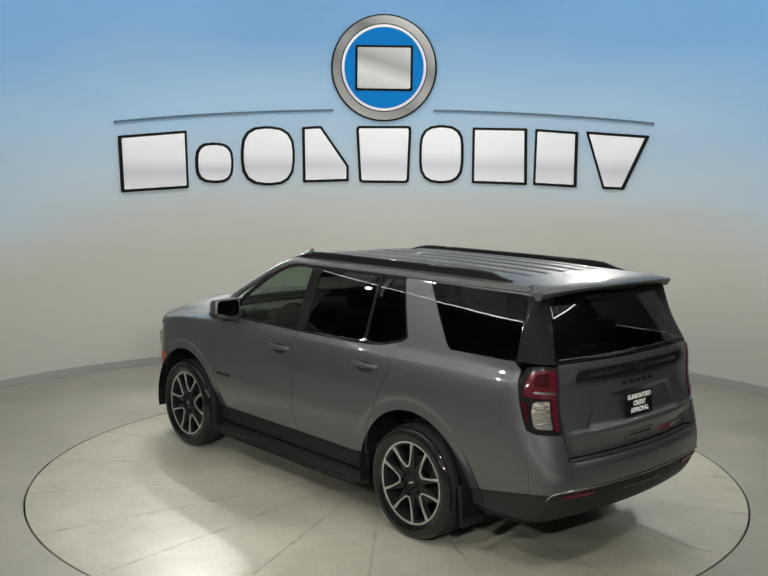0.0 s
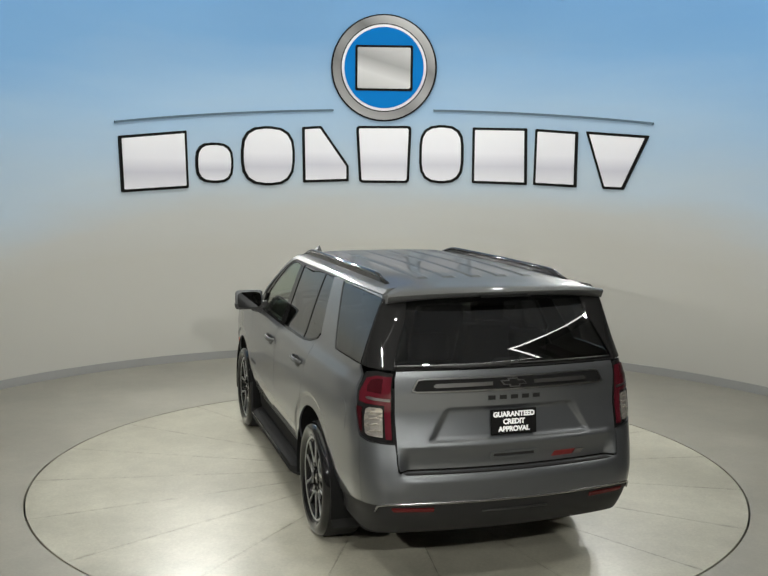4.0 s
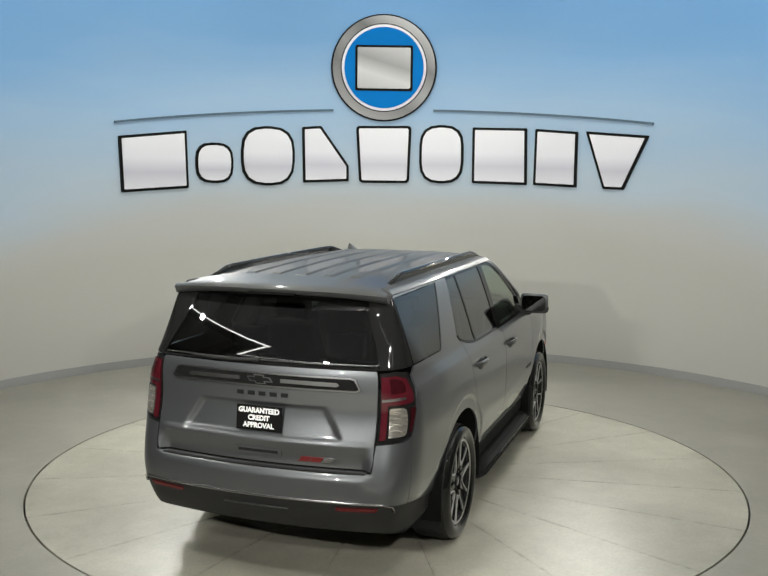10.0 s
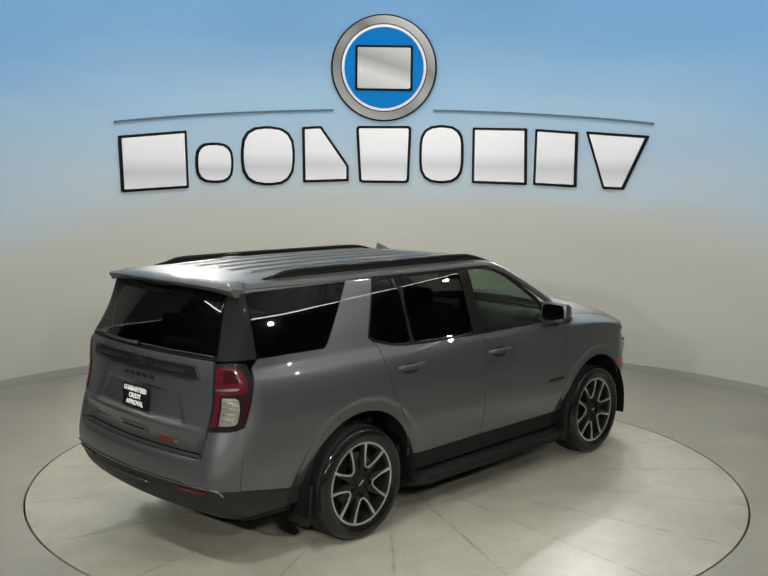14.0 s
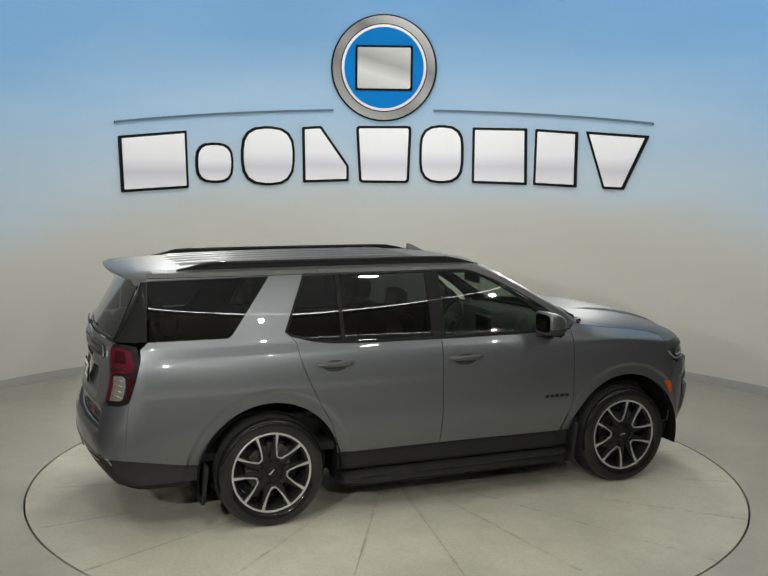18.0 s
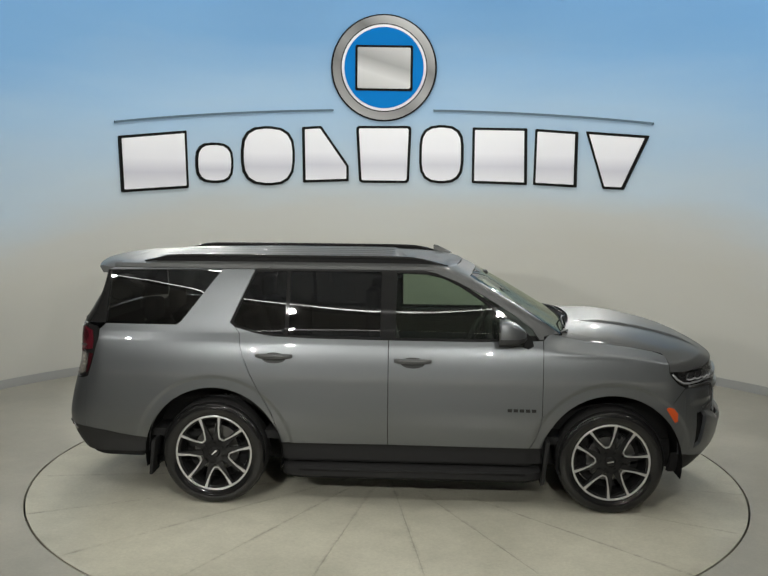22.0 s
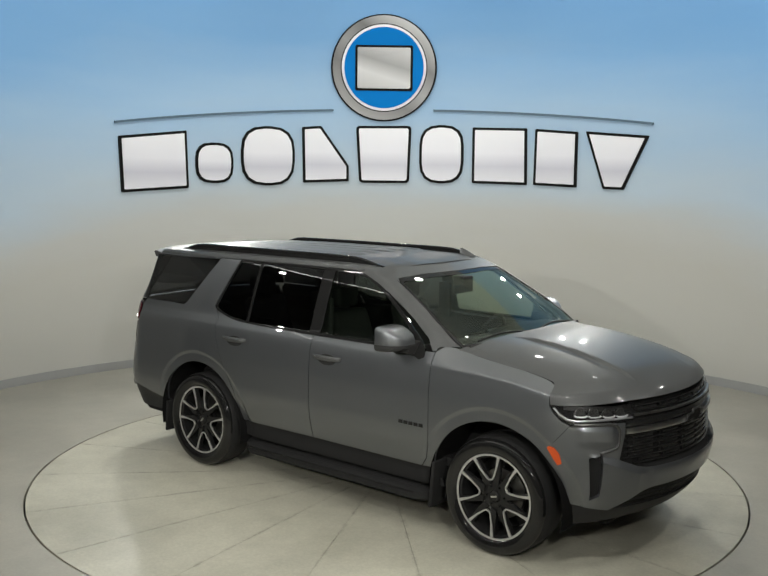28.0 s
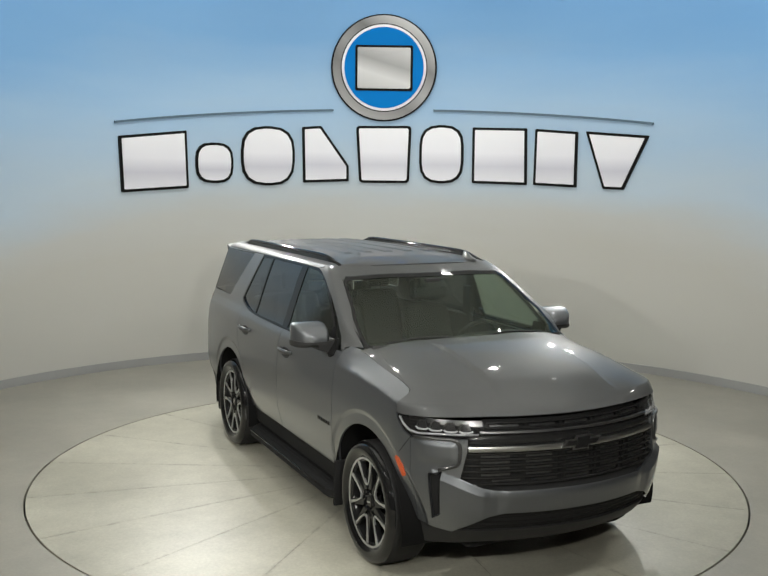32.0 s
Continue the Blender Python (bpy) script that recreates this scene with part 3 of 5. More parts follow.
def sheet(name, poly, f, mat, parent, step=0.05, holes=(), gap=0.003, depth=0.014, label="", lift=0.0, normal=None, extra=()):
    """A panel: the region poly of the surface f, with turned-in edges. Smooth normals come from the surface."""
    if lift:
        base = f
        f = inset_at(base, -lift)
    loops = [dense(shrink(poly, gap) if gap else poly, step)] + [dense(shrink(h, -gap) if gap else h, step) for h in holes]
    verts, edges = [], []
    for lp in loops:
        k = len(verts)
        verts += lp
        edges += [(k + i, k + (i + 1) % len(lp)) for i in range(len(lp))]
    bound = len(verts)
    arr = np.array(loops[0])
    (ax, az), (bx, bz) = arr.min(0), arr.max(0)
    gx, gz = np.meshgrid(np.arange(ax + step * 0.5, bx, step), np.arange(az + step * 0.5, bz, step))
    grid = np.c_[gx.ravel(), gz.ravel()]
    if len(extra):
        ex = np.array(extra)
        d = np.sqrt(((grid[:, None, :] - ex[None]) ** 2).sum(2)).min(1)
        grid = np.r_[grid[d > step * 0.5], ex]
    if len(grid):
        ok = inside(grid, loops[0])
        for h in loops[1:]:
            ok &= ~inside(grid, h)
        grid = grid[ok]
        if len(grid):
            edge_pts = np.array(verts)
            d = np.sqrt(((grid[:, None, :] - edge_pts[None]) ** 2).sum(2)).min(1)
            verts += [tuple(g) for g in grid[d > min(step * 0.45, 0.008)]]
    v2, _, tris, *_ = geometry.delaunay_2d_cdt([Vector(v) for v in verts], edges, [], 0, 1e-7)
    cen = np.array([[sum(v2[i][0] for i in t) / 3, sum(v2[i][1] for i in t) / 3] for t in tris])
    ok = inside(cen, loops[0])
    for h in loops[1:]:
        ok &= ~inside(cen, h)
    tris = [t for t, k in zip(tris, ok) if k]
    co = [f(v[0], v[1]) for v in v2]
    no = [(normal or (lambda a, b: normal_of(f, a, b)))(v[0], v[1]) for v in v2]
    vote = 0.0
    turned = []
    for t in tris:
        (a, b, c) = t
        p, q, r = v2[a], v2[b], v2[c]
        if (q[0] - p[0]) * (r[1] - p[1]) - (q[1] - p[1]) * (r[0] - p[0]) < 0:
            a, c = c, a
        turned.append((a, b, c))
        vote += (co[b] - co[a]).cross(co[c] - co[a]).dot(no[a])
    faces = turned if vote > 0 else [(c, b, a) for a, b, c in turned]
    count = {}
    for t in faces:
        for i in range(3):
            e = (t[i], t[(i + 1) % 3])
            count[e] = 1
    rim = [e for e in count if (e[1], e[0]) not in count]
    allv = list(co)
    back = {}
    for e in rim:
        for i in e:
            if i not in back:
                back[i] = (len(allv), len(allv) + 1)
                allv += [co[i].copy(), co[i] - no[i] * depth]
    rim_faces = [(back[a][0], back[a][1], back[b][1], back[b][0]) for a, b in rim]
    me = mesh_from(name, allv, faces + rim_faces, True)
    loop_n = []
    for t in faces:
        loop_n += [tuple(no[i]) for i in t]
    for r, (a, b) in zip(rim_faces, rim):
        d = (co[b] - co[a]).cross(no[a])
        d = d.normalized() if d.length > 1e-9 else no[a]
        loop_n += [tuple(d)] * 4
    me.normals_split_custom_set(loop_n)
    return part(name, me, mat, parent, label)


def arc(cx, cz, r, a0, a1, n=14):
    return [(cx + r * math.cos(radians(a0 + (a1 - a0) * i / n)), cz + r * math.sin(radians(a0 + (a1 - a0) * i / n))) for i in range(n + 1)]


# ---- overlaid emblem, stood on the wall here as blank sign shapes ----
def sign_part(name, outline, r_out, depth, mat, parent, label=""):
    """A flat shape bent to the wall: outline in (degrees, height)."""
    k = math.degrees(1 / WALL_R)
    return sheet(name, [(a / k, z) for a, z in outline], lambda a, z: around(r_out, a * k, z), mat, parent, 0.12, gap=0, depth=depth, label=label,
                 normal=lambda a, z: -around(1, a * k, 0))


def rounded(a0, a1, z0, z1, r, n=5):
    """Outline of a rounded rectangle in (degrees, metres); r in metres."""
    ka = math.degrees(1 / WALL_R)
    pts = []
    for cx, cz, s in ((a1 - r * ka, z1 - r, 0), (a0 + r * ka, z1 - r, 90), (a0 + r * ka, z0 + r, 180), (a1 - r * ka, z0 + r, 270)):
        for i in range(n + 1):
            t = radians(s + 90 * i / n)
            pts.append((cx + r * ka * math.cos(t), cz + r * math.sin(t)))
    # more points along the long sides, so that the plate follows the curve
    out = []
    for i, p in enumerate(pts):
        q = pts[(i + 1) % len(pts)]
        k = max(1, int(abs(q[0] - p[0]) / 1.0))
        out += [(p[0] + (q[0] - p[0]) * j / k, p[1] + (q[1] - p[1]) * j / k) for j in range(k)]
    return out


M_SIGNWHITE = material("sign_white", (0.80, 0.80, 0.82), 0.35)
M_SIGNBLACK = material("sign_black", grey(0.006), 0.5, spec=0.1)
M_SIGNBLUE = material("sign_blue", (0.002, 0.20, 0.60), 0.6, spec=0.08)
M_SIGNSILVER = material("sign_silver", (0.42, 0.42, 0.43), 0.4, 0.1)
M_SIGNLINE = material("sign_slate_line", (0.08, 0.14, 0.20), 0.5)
M_SIGNRING = material("sign_drawn_silver", (0.30, 0.30, 0.30), 0.35, 0.2)


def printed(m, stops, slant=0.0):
    """A printed sheen, drawn into the colour from the shape's foot to its top."""
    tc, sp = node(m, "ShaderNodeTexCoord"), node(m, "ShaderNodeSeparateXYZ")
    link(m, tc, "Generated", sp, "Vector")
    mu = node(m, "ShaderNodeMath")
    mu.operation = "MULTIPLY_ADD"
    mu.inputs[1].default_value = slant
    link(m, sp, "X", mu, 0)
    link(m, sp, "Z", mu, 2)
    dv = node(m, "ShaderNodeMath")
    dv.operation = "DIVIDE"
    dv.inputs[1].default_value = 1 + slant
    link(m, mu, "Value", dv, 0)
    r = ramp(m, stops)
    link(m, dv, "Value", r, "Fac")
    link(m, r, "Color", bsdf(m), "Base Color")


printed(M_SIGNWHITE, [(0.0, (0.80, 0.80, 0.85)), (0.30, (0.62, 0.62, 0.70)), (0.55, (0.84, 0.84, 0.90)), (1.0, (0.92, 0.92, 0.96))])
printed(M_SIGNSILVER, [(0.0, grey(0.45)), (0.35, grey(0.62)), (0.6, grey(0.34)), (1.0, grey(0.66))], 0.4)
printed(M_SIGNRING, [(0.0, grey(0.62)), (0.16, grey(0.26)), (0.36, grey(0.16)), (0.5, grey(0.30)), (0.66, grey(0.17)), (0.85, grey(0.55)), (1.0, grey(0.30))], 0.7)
sign = tagged(new("wall_sign"), "overlaid emblem as white black-edged blocks under a blue roundel", "sign")
SIGN_R = WALL_R - 0.03


def soft(poly, r, n=4):
    """A polygon in (metres along the wall, height) with its corners rounded by r."""
    out = []
    for i, p in enumerate(poly):
        p, a, b = Vector(p), Vector(poly[i - 1]), Vector(poly[(i + 1) % len(poly)])
        a, b = p + (a - p).normalized() * min(r, (a - p).length * 0.45), p + (b - p).normalized() * min(r, (b - p).length * 0.45)
        out += [a * (1 - t) ** 2 + p * 2 * t * (1 - t) + b * t * t for t in [k / n for k in range(n + 1)]]
    return [(q.x, q.y) for q in out]


KA = math.degrees(1 / WALL_R)
# blank blocks: corners in (degrees, height) and how far the corners are rounded
for corners, r in ((((-39.91, 2.311), (-30.07, 2.367), (-30.31, 3.133), (-40.22, 3.034)), 0.02),
                   (((-29.04, 2.436), (-23.45, 2.436), (-23.45, 2.981), (-29.04, 2.981)), 0.22),
                   (((-22.29, 2.407), (-14.29, 2.407), (-14.29, 3.221), (-22.29, 3.221)), 0.33),
                   (((-13.04, 2.449), (-6.18, 2.475), (-6.19, 2.695), (-10.33, 3.241), (-13.19, 3.222)), 0.02),
                   (((-4.6, 2.455), (2.9, 2.455), (3.17, 3.257), (-5.12, 3.249)), 0.06),
                   (((4.42, 2.457), (11.03, 2.457), (11.03, 3.271), (4.42, 3.271)), 0.28),
                   (((12.36, 2.466), (20.57, 2.448), (20.41, 3.223), (12.33, 3.239)), 0.02),
                   (((21.52, 2.45), (27.91, 2.425), (27.92, 3.17), (21.64, 3.215)), 0.02),
                   (((31.81, 2.412), (34.82, 2.404), (38.25, 3.105), (29.06, 3.175)), 0.02)):
    flat = [(a / KA, z) for a, z in corners]
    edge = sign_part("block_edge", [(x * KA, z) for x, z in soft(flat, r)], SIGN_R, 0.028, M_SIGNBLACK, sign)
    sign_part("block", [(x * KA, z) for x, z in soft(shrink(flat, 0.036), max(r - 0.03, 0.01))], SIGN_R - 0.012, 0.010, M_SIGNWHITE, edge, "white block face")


def disc_outline(a, z, r, n=48):
    ka = math.degrees(1 / (WALL_R - 0.05))
    return [(a + r * ka * math.cos(math.tau * i / n), z + r * math.sin(math.tau * i / n)) for i in range(n)]


DA, DZ = -1.03, 4.05
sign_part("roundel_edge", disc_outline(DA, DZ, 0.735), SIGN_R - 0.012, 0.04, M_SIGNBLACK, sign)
sign_part("roundel_ring", disc_outline(DA, DZ, 0.715), SIGN_R - 0.030, 0.016, M_SIGNRING, sign, "ring with a drawn silver sheen")
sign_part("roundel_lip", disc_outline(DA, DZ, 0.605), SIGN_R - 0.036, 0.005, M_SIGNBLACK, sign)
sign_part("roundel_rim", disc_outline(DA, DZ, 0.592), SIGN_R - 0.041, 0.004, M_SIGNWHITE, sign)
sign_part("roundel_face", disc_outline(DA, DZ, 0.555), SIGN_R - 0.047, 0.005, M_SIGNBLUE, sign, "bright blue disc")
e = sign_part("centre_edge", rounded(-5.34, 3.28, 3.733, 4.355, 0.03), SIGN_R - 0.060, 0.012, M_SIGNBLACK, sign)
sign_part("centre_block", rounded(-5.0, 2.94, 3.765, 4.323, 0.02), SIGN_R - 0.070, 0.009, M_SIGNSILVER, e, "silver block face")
for a0, a1 in ((-40.7, -8.5), (6.4, 38.75)):
    n = 24
    line = [(a0 + (a1 - a0) * i / n) for i in range(n + 1)]
    mid = lambda a: 3.475 - 0.000153 * (a + 0.5) ** 2 + 0.0005 * a
    sign_part("sign_line", [(a, mid(a) + 0.014) for a in line] + [(a, mid(a) - 0.014) for a in line[::-1]], SIGN_R, 0.028, M_SIGNLINE, sign, "thin slate-blue line")


car = tagged(new("car"), "clean dark grey metallic SUV parked on the turntable", "car")

def arch_rings(cx):
    """Points along the edge of the band round a wheel opening."""
    return [p for r in (0.588, 0.598, 0.607, 0.617, 0.627, 0.637) for p in arc(cx, 0.40, r, 186, -6, 110)]


CREASE = [(-1.05 + 0.03 * i, z) for i in range(70) for z in (0.628, 0.636, 0.645, 0.654, 0.662)]


# doors' outlines in (x, z)
GAP_REAR = [(-1.375, 1.395), (-1.335, 1.35), (-1.329, 1.29), (-1.305, 1.19), (-1.245, 1.045), (-1.16, 0.875), (-1.085, 0.745), (-1.035, 0.60), (-1.017, 0.492)]
GAP_FRONT = [(1.0, 1.335), (1.0, 1.1), (1.0, 0.76), (0.985, 0.66), (0.955, 0.56), (0.909, 0.492)]
BELT = [(-1.375, 1.395), (-1.20, 1.352), (-1.05, 1.334), (-0.8, 1.326), (-0.178, 1.321)]
FRONT_GLASS = [(-0.125, 1.336), (0.80, 1.346), (0.795, 1.405), (0.66, 1.525), (0.50, 1.642), (0.35, 1.735), (0.22, 1.792), (0.10, 1.816), (-0.125, 1.822)]
REAR_GLASS = [(-0.955, 1.342), (-0.245, 1.335), (-0.245, 1.823), (-0.955, 1.822)]
SMALL_GLASS = [(-1.392, 1.432), (-1.36, 1.408), (-1.20, 1.366), (-0.985, 1.345), (-0.985, 1.82), (-1.23, 1.812)]
D_GLASS = [(-2.385, 1.412), (-1.835, 1.408), (-1.80, 1.425), (-1.50, 1.822), (-2.375, 1.812)]


def car_side(sign):
    f, up = side_at(sign), side_at(sign, True)
    name = "left" if sign > 0 else "right"
    # doors
    rear_door = sheet("rear_door", GAP_REAR + [(-0.178, 0.496)] + BELT[::-1][:-1], f, M_PAINT, car, step=0.03, label="dark grey rear door", extra=[p for p in CREASE if p[0] < -0.2] + [p for p in arch_rings(-HUB_X) if not 0.61 < p[1] < 0.68])
    front_door = sheet("front_door", [(-0.178, 0.496), (-0.178, 1.321), (0.5, 1.322), (0.80, 1.332)] + GAP_FRONT[:1] + GAP_FRONT[1:], f, M_PAINT, car, step=0.03, label="dark grey front door", extra=[p for p in CREASE if p[0] > -0.16])
    # panel behind the rear door, up to the roof, with the slanted pillar
    quarter = ([(-2.07, 0.50)] + arc(-HUB_X, 0.40, ARCH_R, 169, 10, 26) + GAP_REAR[::-1] + [(-1.415, 1.43), (-1.245, 1.815), (-1.245, 1.832)]
               + [(-2.37, 1.832), (-2.40, 1.815), (-1.50, 1.826), (-1.80, 1.43), (-1.835, 1.405), (-2.395, 1.405), (-2.455, 1.355), (-2.452, 1.29), (-2.531, 0.99), (-2.531, 0.578), (-2.30, 0.535)])
    sheet("quarter_panel", quarter, up, M_PAINT, car, step=0.022, gap=0.0015, label="dark grey panel over the rear wheel", extra=arch_rings(-HUB_X))
    fender = ([(0.912, 0.492), (1.01, 0.492)] + arc(HUB_X, 0.40, ARCH_R, 170, 6.2, 26) + [(2.077, 0.455), (2.077, 0.993), (2.02, 1.022), (1.972, 1.072), (1.947, 1.115), (1.945, 1.200), (1.935, 1.228)]
              + [(1.84, 1.2555), (1.76, 1.2708), (1.68, 1.2840), (1.5, 1.3050), (1.4, 1.3165), (1.32, 1.3280), (1.15, 1.3575), (1.05, 1.377), (1.0, 1.335)] + GAP_FRONT[1:-1])
    sheet("front_fender", fender, f, M_PAINT, car, step=0.022, gap=0.002, label="dark grey front wing", extra=arch_rings(HUB_X) + [(1.03 + 0.025 * i, fender_fold(1.03 + 0.025 * i) + d) for i in range(36) for d in (-0.024, -0.012, 0.0, 0.010, 0.020)])
    sheet("fender_gutter", [(1.06, 1.345), (1.32, 1.30), (1.68, 1.256), (1.90, 1.215), (1.94, 1.222), (1.84, 1.262), (1.68, 1.290), (1.5, 1.312), (1.32, 1.335), (1.15, 1.364), (1.06, 1.38)], inset_at(f, 0.005), M_PAINT, car, step=0.04, gap=0, depth=0.004)
    sheet("roof_side", [(-2.37, 1.833), (-1.24, 1.833), (-1.235, 1.837), (-1.13, 1.837), (-1.10, 1.866), (-2.37, 1.866)], up, M_PAINT_DIM, car, gap=0.002)
    sheet("door_frame", [(-1.13, 1.837), (-0.18, 1.838), (-0.18, 1.866), (-1.10, 1.866)], up, M_PAINT_DIM, rear_door, gap=0.002)
    sheet("door_frame", [(-0.18, 1.838), (0.10, 1.838), (0.16, 1.845), (0.16, 1.866), (-0.18, 1.866)], up, M_PAINT_DIM, front_door, gap=0.002)
    # window frames, gloss black, behind the panes
    frame_poly = [(-1.41, 1.432), (-1.375, 1.398), (-1.20, 1.355), (-1.05, 1.337), (-0.8, 1.328), (0.5, 1.326), (0.84, 1.336), (0.83, 1.41), (0.68, 1.545), (0.52, 1.66), (0.36, 1.758), (0.23, 1.812), (0.10, 1.836), (-1.235, 1.836)]
    sheet("window_frame", frame_poly, inset_at(up, 0.004), M_GLOSS, car, holes=[FRONT_GLASS, REAR_GLASS, SMALL_GLASS], gap=0, depth=0.02)
    sheet("window", FRONT_GLASS, inset_at(up, 0.009), M_SIDEGLASS, front_door, gap=0, depth=0.004, label="lightly tinted window")
    sheet("window", REAR_GLASS, inset_at(up, 0.009), M_PRIVACY, rear_door, gap=0, depth=0.004, label="dark tinted window")
    sheet("window", SMALL_GLASS, inset_at(up, 0.008), M_PRIVACY, rear_door, gap=0, depth=0.004, label="dark tinted window")
    sheet("rear_side_window", D_GLASS, inset_at(up, 0.006), M_PRIVACY, car, gap=0, depth=0.004, label="dark tinted window")
    # belt moulding
    sheet("belt_moulding", [(-1.40, 1.418), (-1.36, 1.392), (-1.20, 1.350), (-1.05, 1.332), (-0.8, 1.324), (0.5, 1.321), (0.86, 1.330), (0.86, 1.340), (0.5, 1.336), (-0.8, 1.338), (-1.05, 1.346), (-1.2, 1.365), (-1.36, 1.408), (-1.395, 1.435)],
          up, M_GLOSS, car, gap=0, lift=0.006, depth=0.012)
    # windscreen pillar
    g = screen_at
    pillar = [(sign * q, z) for q, z in ((0.80, 1.372), (0.90, 1.372), (0.955, 1.362), (0.985, 1.340), (1.02, 1.340), (1.01, 1.36), (0.96, 1.42), (0.925, 1.53), (0.925, 1.66), (0.945, 1.76), (0.98, 1.82), (1.05, 1.845), (1.05, 1.866), (0.82, 1.866), (0.74, 1.85), (0.725, 1.80), (0.745, 1.60))]
    sheet("windscreen_pillar", pillar, g, M_PAINT_DIM, car, gap=0.001, depth=0.02)
    # rocker and sill
    sheet("rocker_panel", [(-1.01, 0.36), (1.09, 0.36), (1.02, 0.488), (-1.01, 0.488)], inset_at(f, 0.012), M_BOARD, car, gap=0.001)
    part("inner_sill", box(-1.0, 1.05, min(sign * 0.70, sign * 0.86), max(sign * 0.70, sign * 0.86), 0.25, 0.40), M_INNER, car)
    # handles
    for hx, hz, door in ((-1.058, 1.186, rear_door), (0.010, 1.168, front_door)):
        cup = sheet("handle_cup", [(hx + 0.095 * math.cos(a), hz - 0.012 + 0.042 * math.sin(a)) for a in [math.tau * i / 18 for i in range(18)]], f, M_PLASTIC, door, step=0.03, gap=0, lift=0.0015, depth=0.001)
        pts = []
        for i in range(9):
            t = i / 8
            x = hx - 0.143 + 0.286 * t
            y = width(x, hz) + 0.003 + 0.032 * math.sin(math.pi * min(1, max(0, t))) ** 0.45
            pts.append(Vector((x, y * sign, hz + 0.004)))
        rings = []
        for i, p in enumerate(pts):
            s = 0.65 + 0.35 * math.sin(math.pi * i / 8) ** 0.5
            rings.append([p + Vector((0, sign * 0.012 * math.cos(a), 0.021 * s * math.sin(a))) for a in [math.tau * k / 12 for k in range(12)]])
        part("door_handle", loft(rings), M_PAINT_DIM, door, "dark grey pull handle", smooth=True)
        # raised strip standing in for the lamps' reflection along the handle
        part("handle_glint", tube([p + Vector((0, sign * 0.010, 0.006)) for p in pts[1:-1]], 0.0035, 6), M_BRACKET, door, smooth=True)
    # side badge: five small dark blocks
    for i in range(5):
        x0 = 0.735 + i * 0.046
        sheet("badge_block", [(x0, 0.793), (x0 + 0.034, 0.793), (x0 + 0.034, 0.817), (x0, 0.817)], f, M_BADGE, front_door, step=0.04, gap=0, lift=0.004, depth=0.004)
    # amber marker in the arch's edge
    sheet("side_marker", [(1.935, 0.832), (2.0, 0.725), (2.025, 0.735), (2.018, 0.80), (1.985, 0.84), (1.95, 0.846)], f, M_AMBER, car, step=0.03, gap=0, lift=0.004, depth=0.01, label="amber side marker lamp")
    # wheel arch liner and flap
    for cx in (-HUB_X, HUB_X):
        rings = []
        for y in (width(cx, 1.0) - 0.02, 0.60):
            rings.append([Vector((cx + (ARCH_R + 0.006) * math.cos(a), y * sign, 0.40 + (ARCH_R + 0.006) * math.sin(a))) for a in [radians(-12 + 204 * i / 30) for i in range(31)]])
        part("wheel_arch", loft(rings, False, False), M_LINER, car, smooth=True)
        x0 = cx - 0.47 if cx < 0 else cx - 0.485
        out, high = (1.012, 0.56) if cx > 0 else (0.985, 0.50)
        bm = box(x0 - 0.016, x0 + 0.016, min(sign * 0.78, sign * out), max(sign * 0.78, sign * out), 0.215, high, 0.014)
        for v in bm.verts:
            v.co.x -= 0.10 * (0.56 - v.co.z)
            v.co.y += sign * 0.02 * (v.co.z - 0.3)
        part("mud_flap", bm, M_BOARD, car, angle=40)
    # running board
    rings = []
    for x, k in ((-1.0, 0.35), (-0.96, 0.65), (-0.86, 1.0), (0.88, 1.0), (0.98, 0.65), (1.02, 0.35)):
        yo = 0.86 + 0.160 * k
        rings.append([Vector((x, sign * y, z)) for y, z in ((0.80, 0.315), (yo - 0.03, 0.322), (yo, 0.305), (yo + 0.004, 0.258), (yo - 0.03, 0.232), (0.84, 0.222), (0.80, 0.25))])
    board = part("running_board", loft(rings), M_BOARD, car, "black running board", angle=40)
    for i in range(4):
        y = sign * (0.875 + i * 0.032)
        part("tread_strip", box(-0.84, 0.86, min(y, y + sign * 0.018), max(y, y + sign * 0.018), 0.316, 0.323, 0.003, 1), M_BOARD, board)
    part("board_edge", tube([(x, sign * 1.022, 0.302) for x in (-0.86, -0.3, 0.3, 0.88)], 0.007, 8), M_GLOSS, board, smooth=True)
    for x in (-0.7, 0.1, 0.8):
        part("board_bracket", box(x - 0.04, x + 0.04, min(sign * 0.5, sign * 0.86), max(sign * 0.5, sign * 0.86), 0.22, 0.27), M_PLASTIC, board)
    # mirror
    mirror(sign)


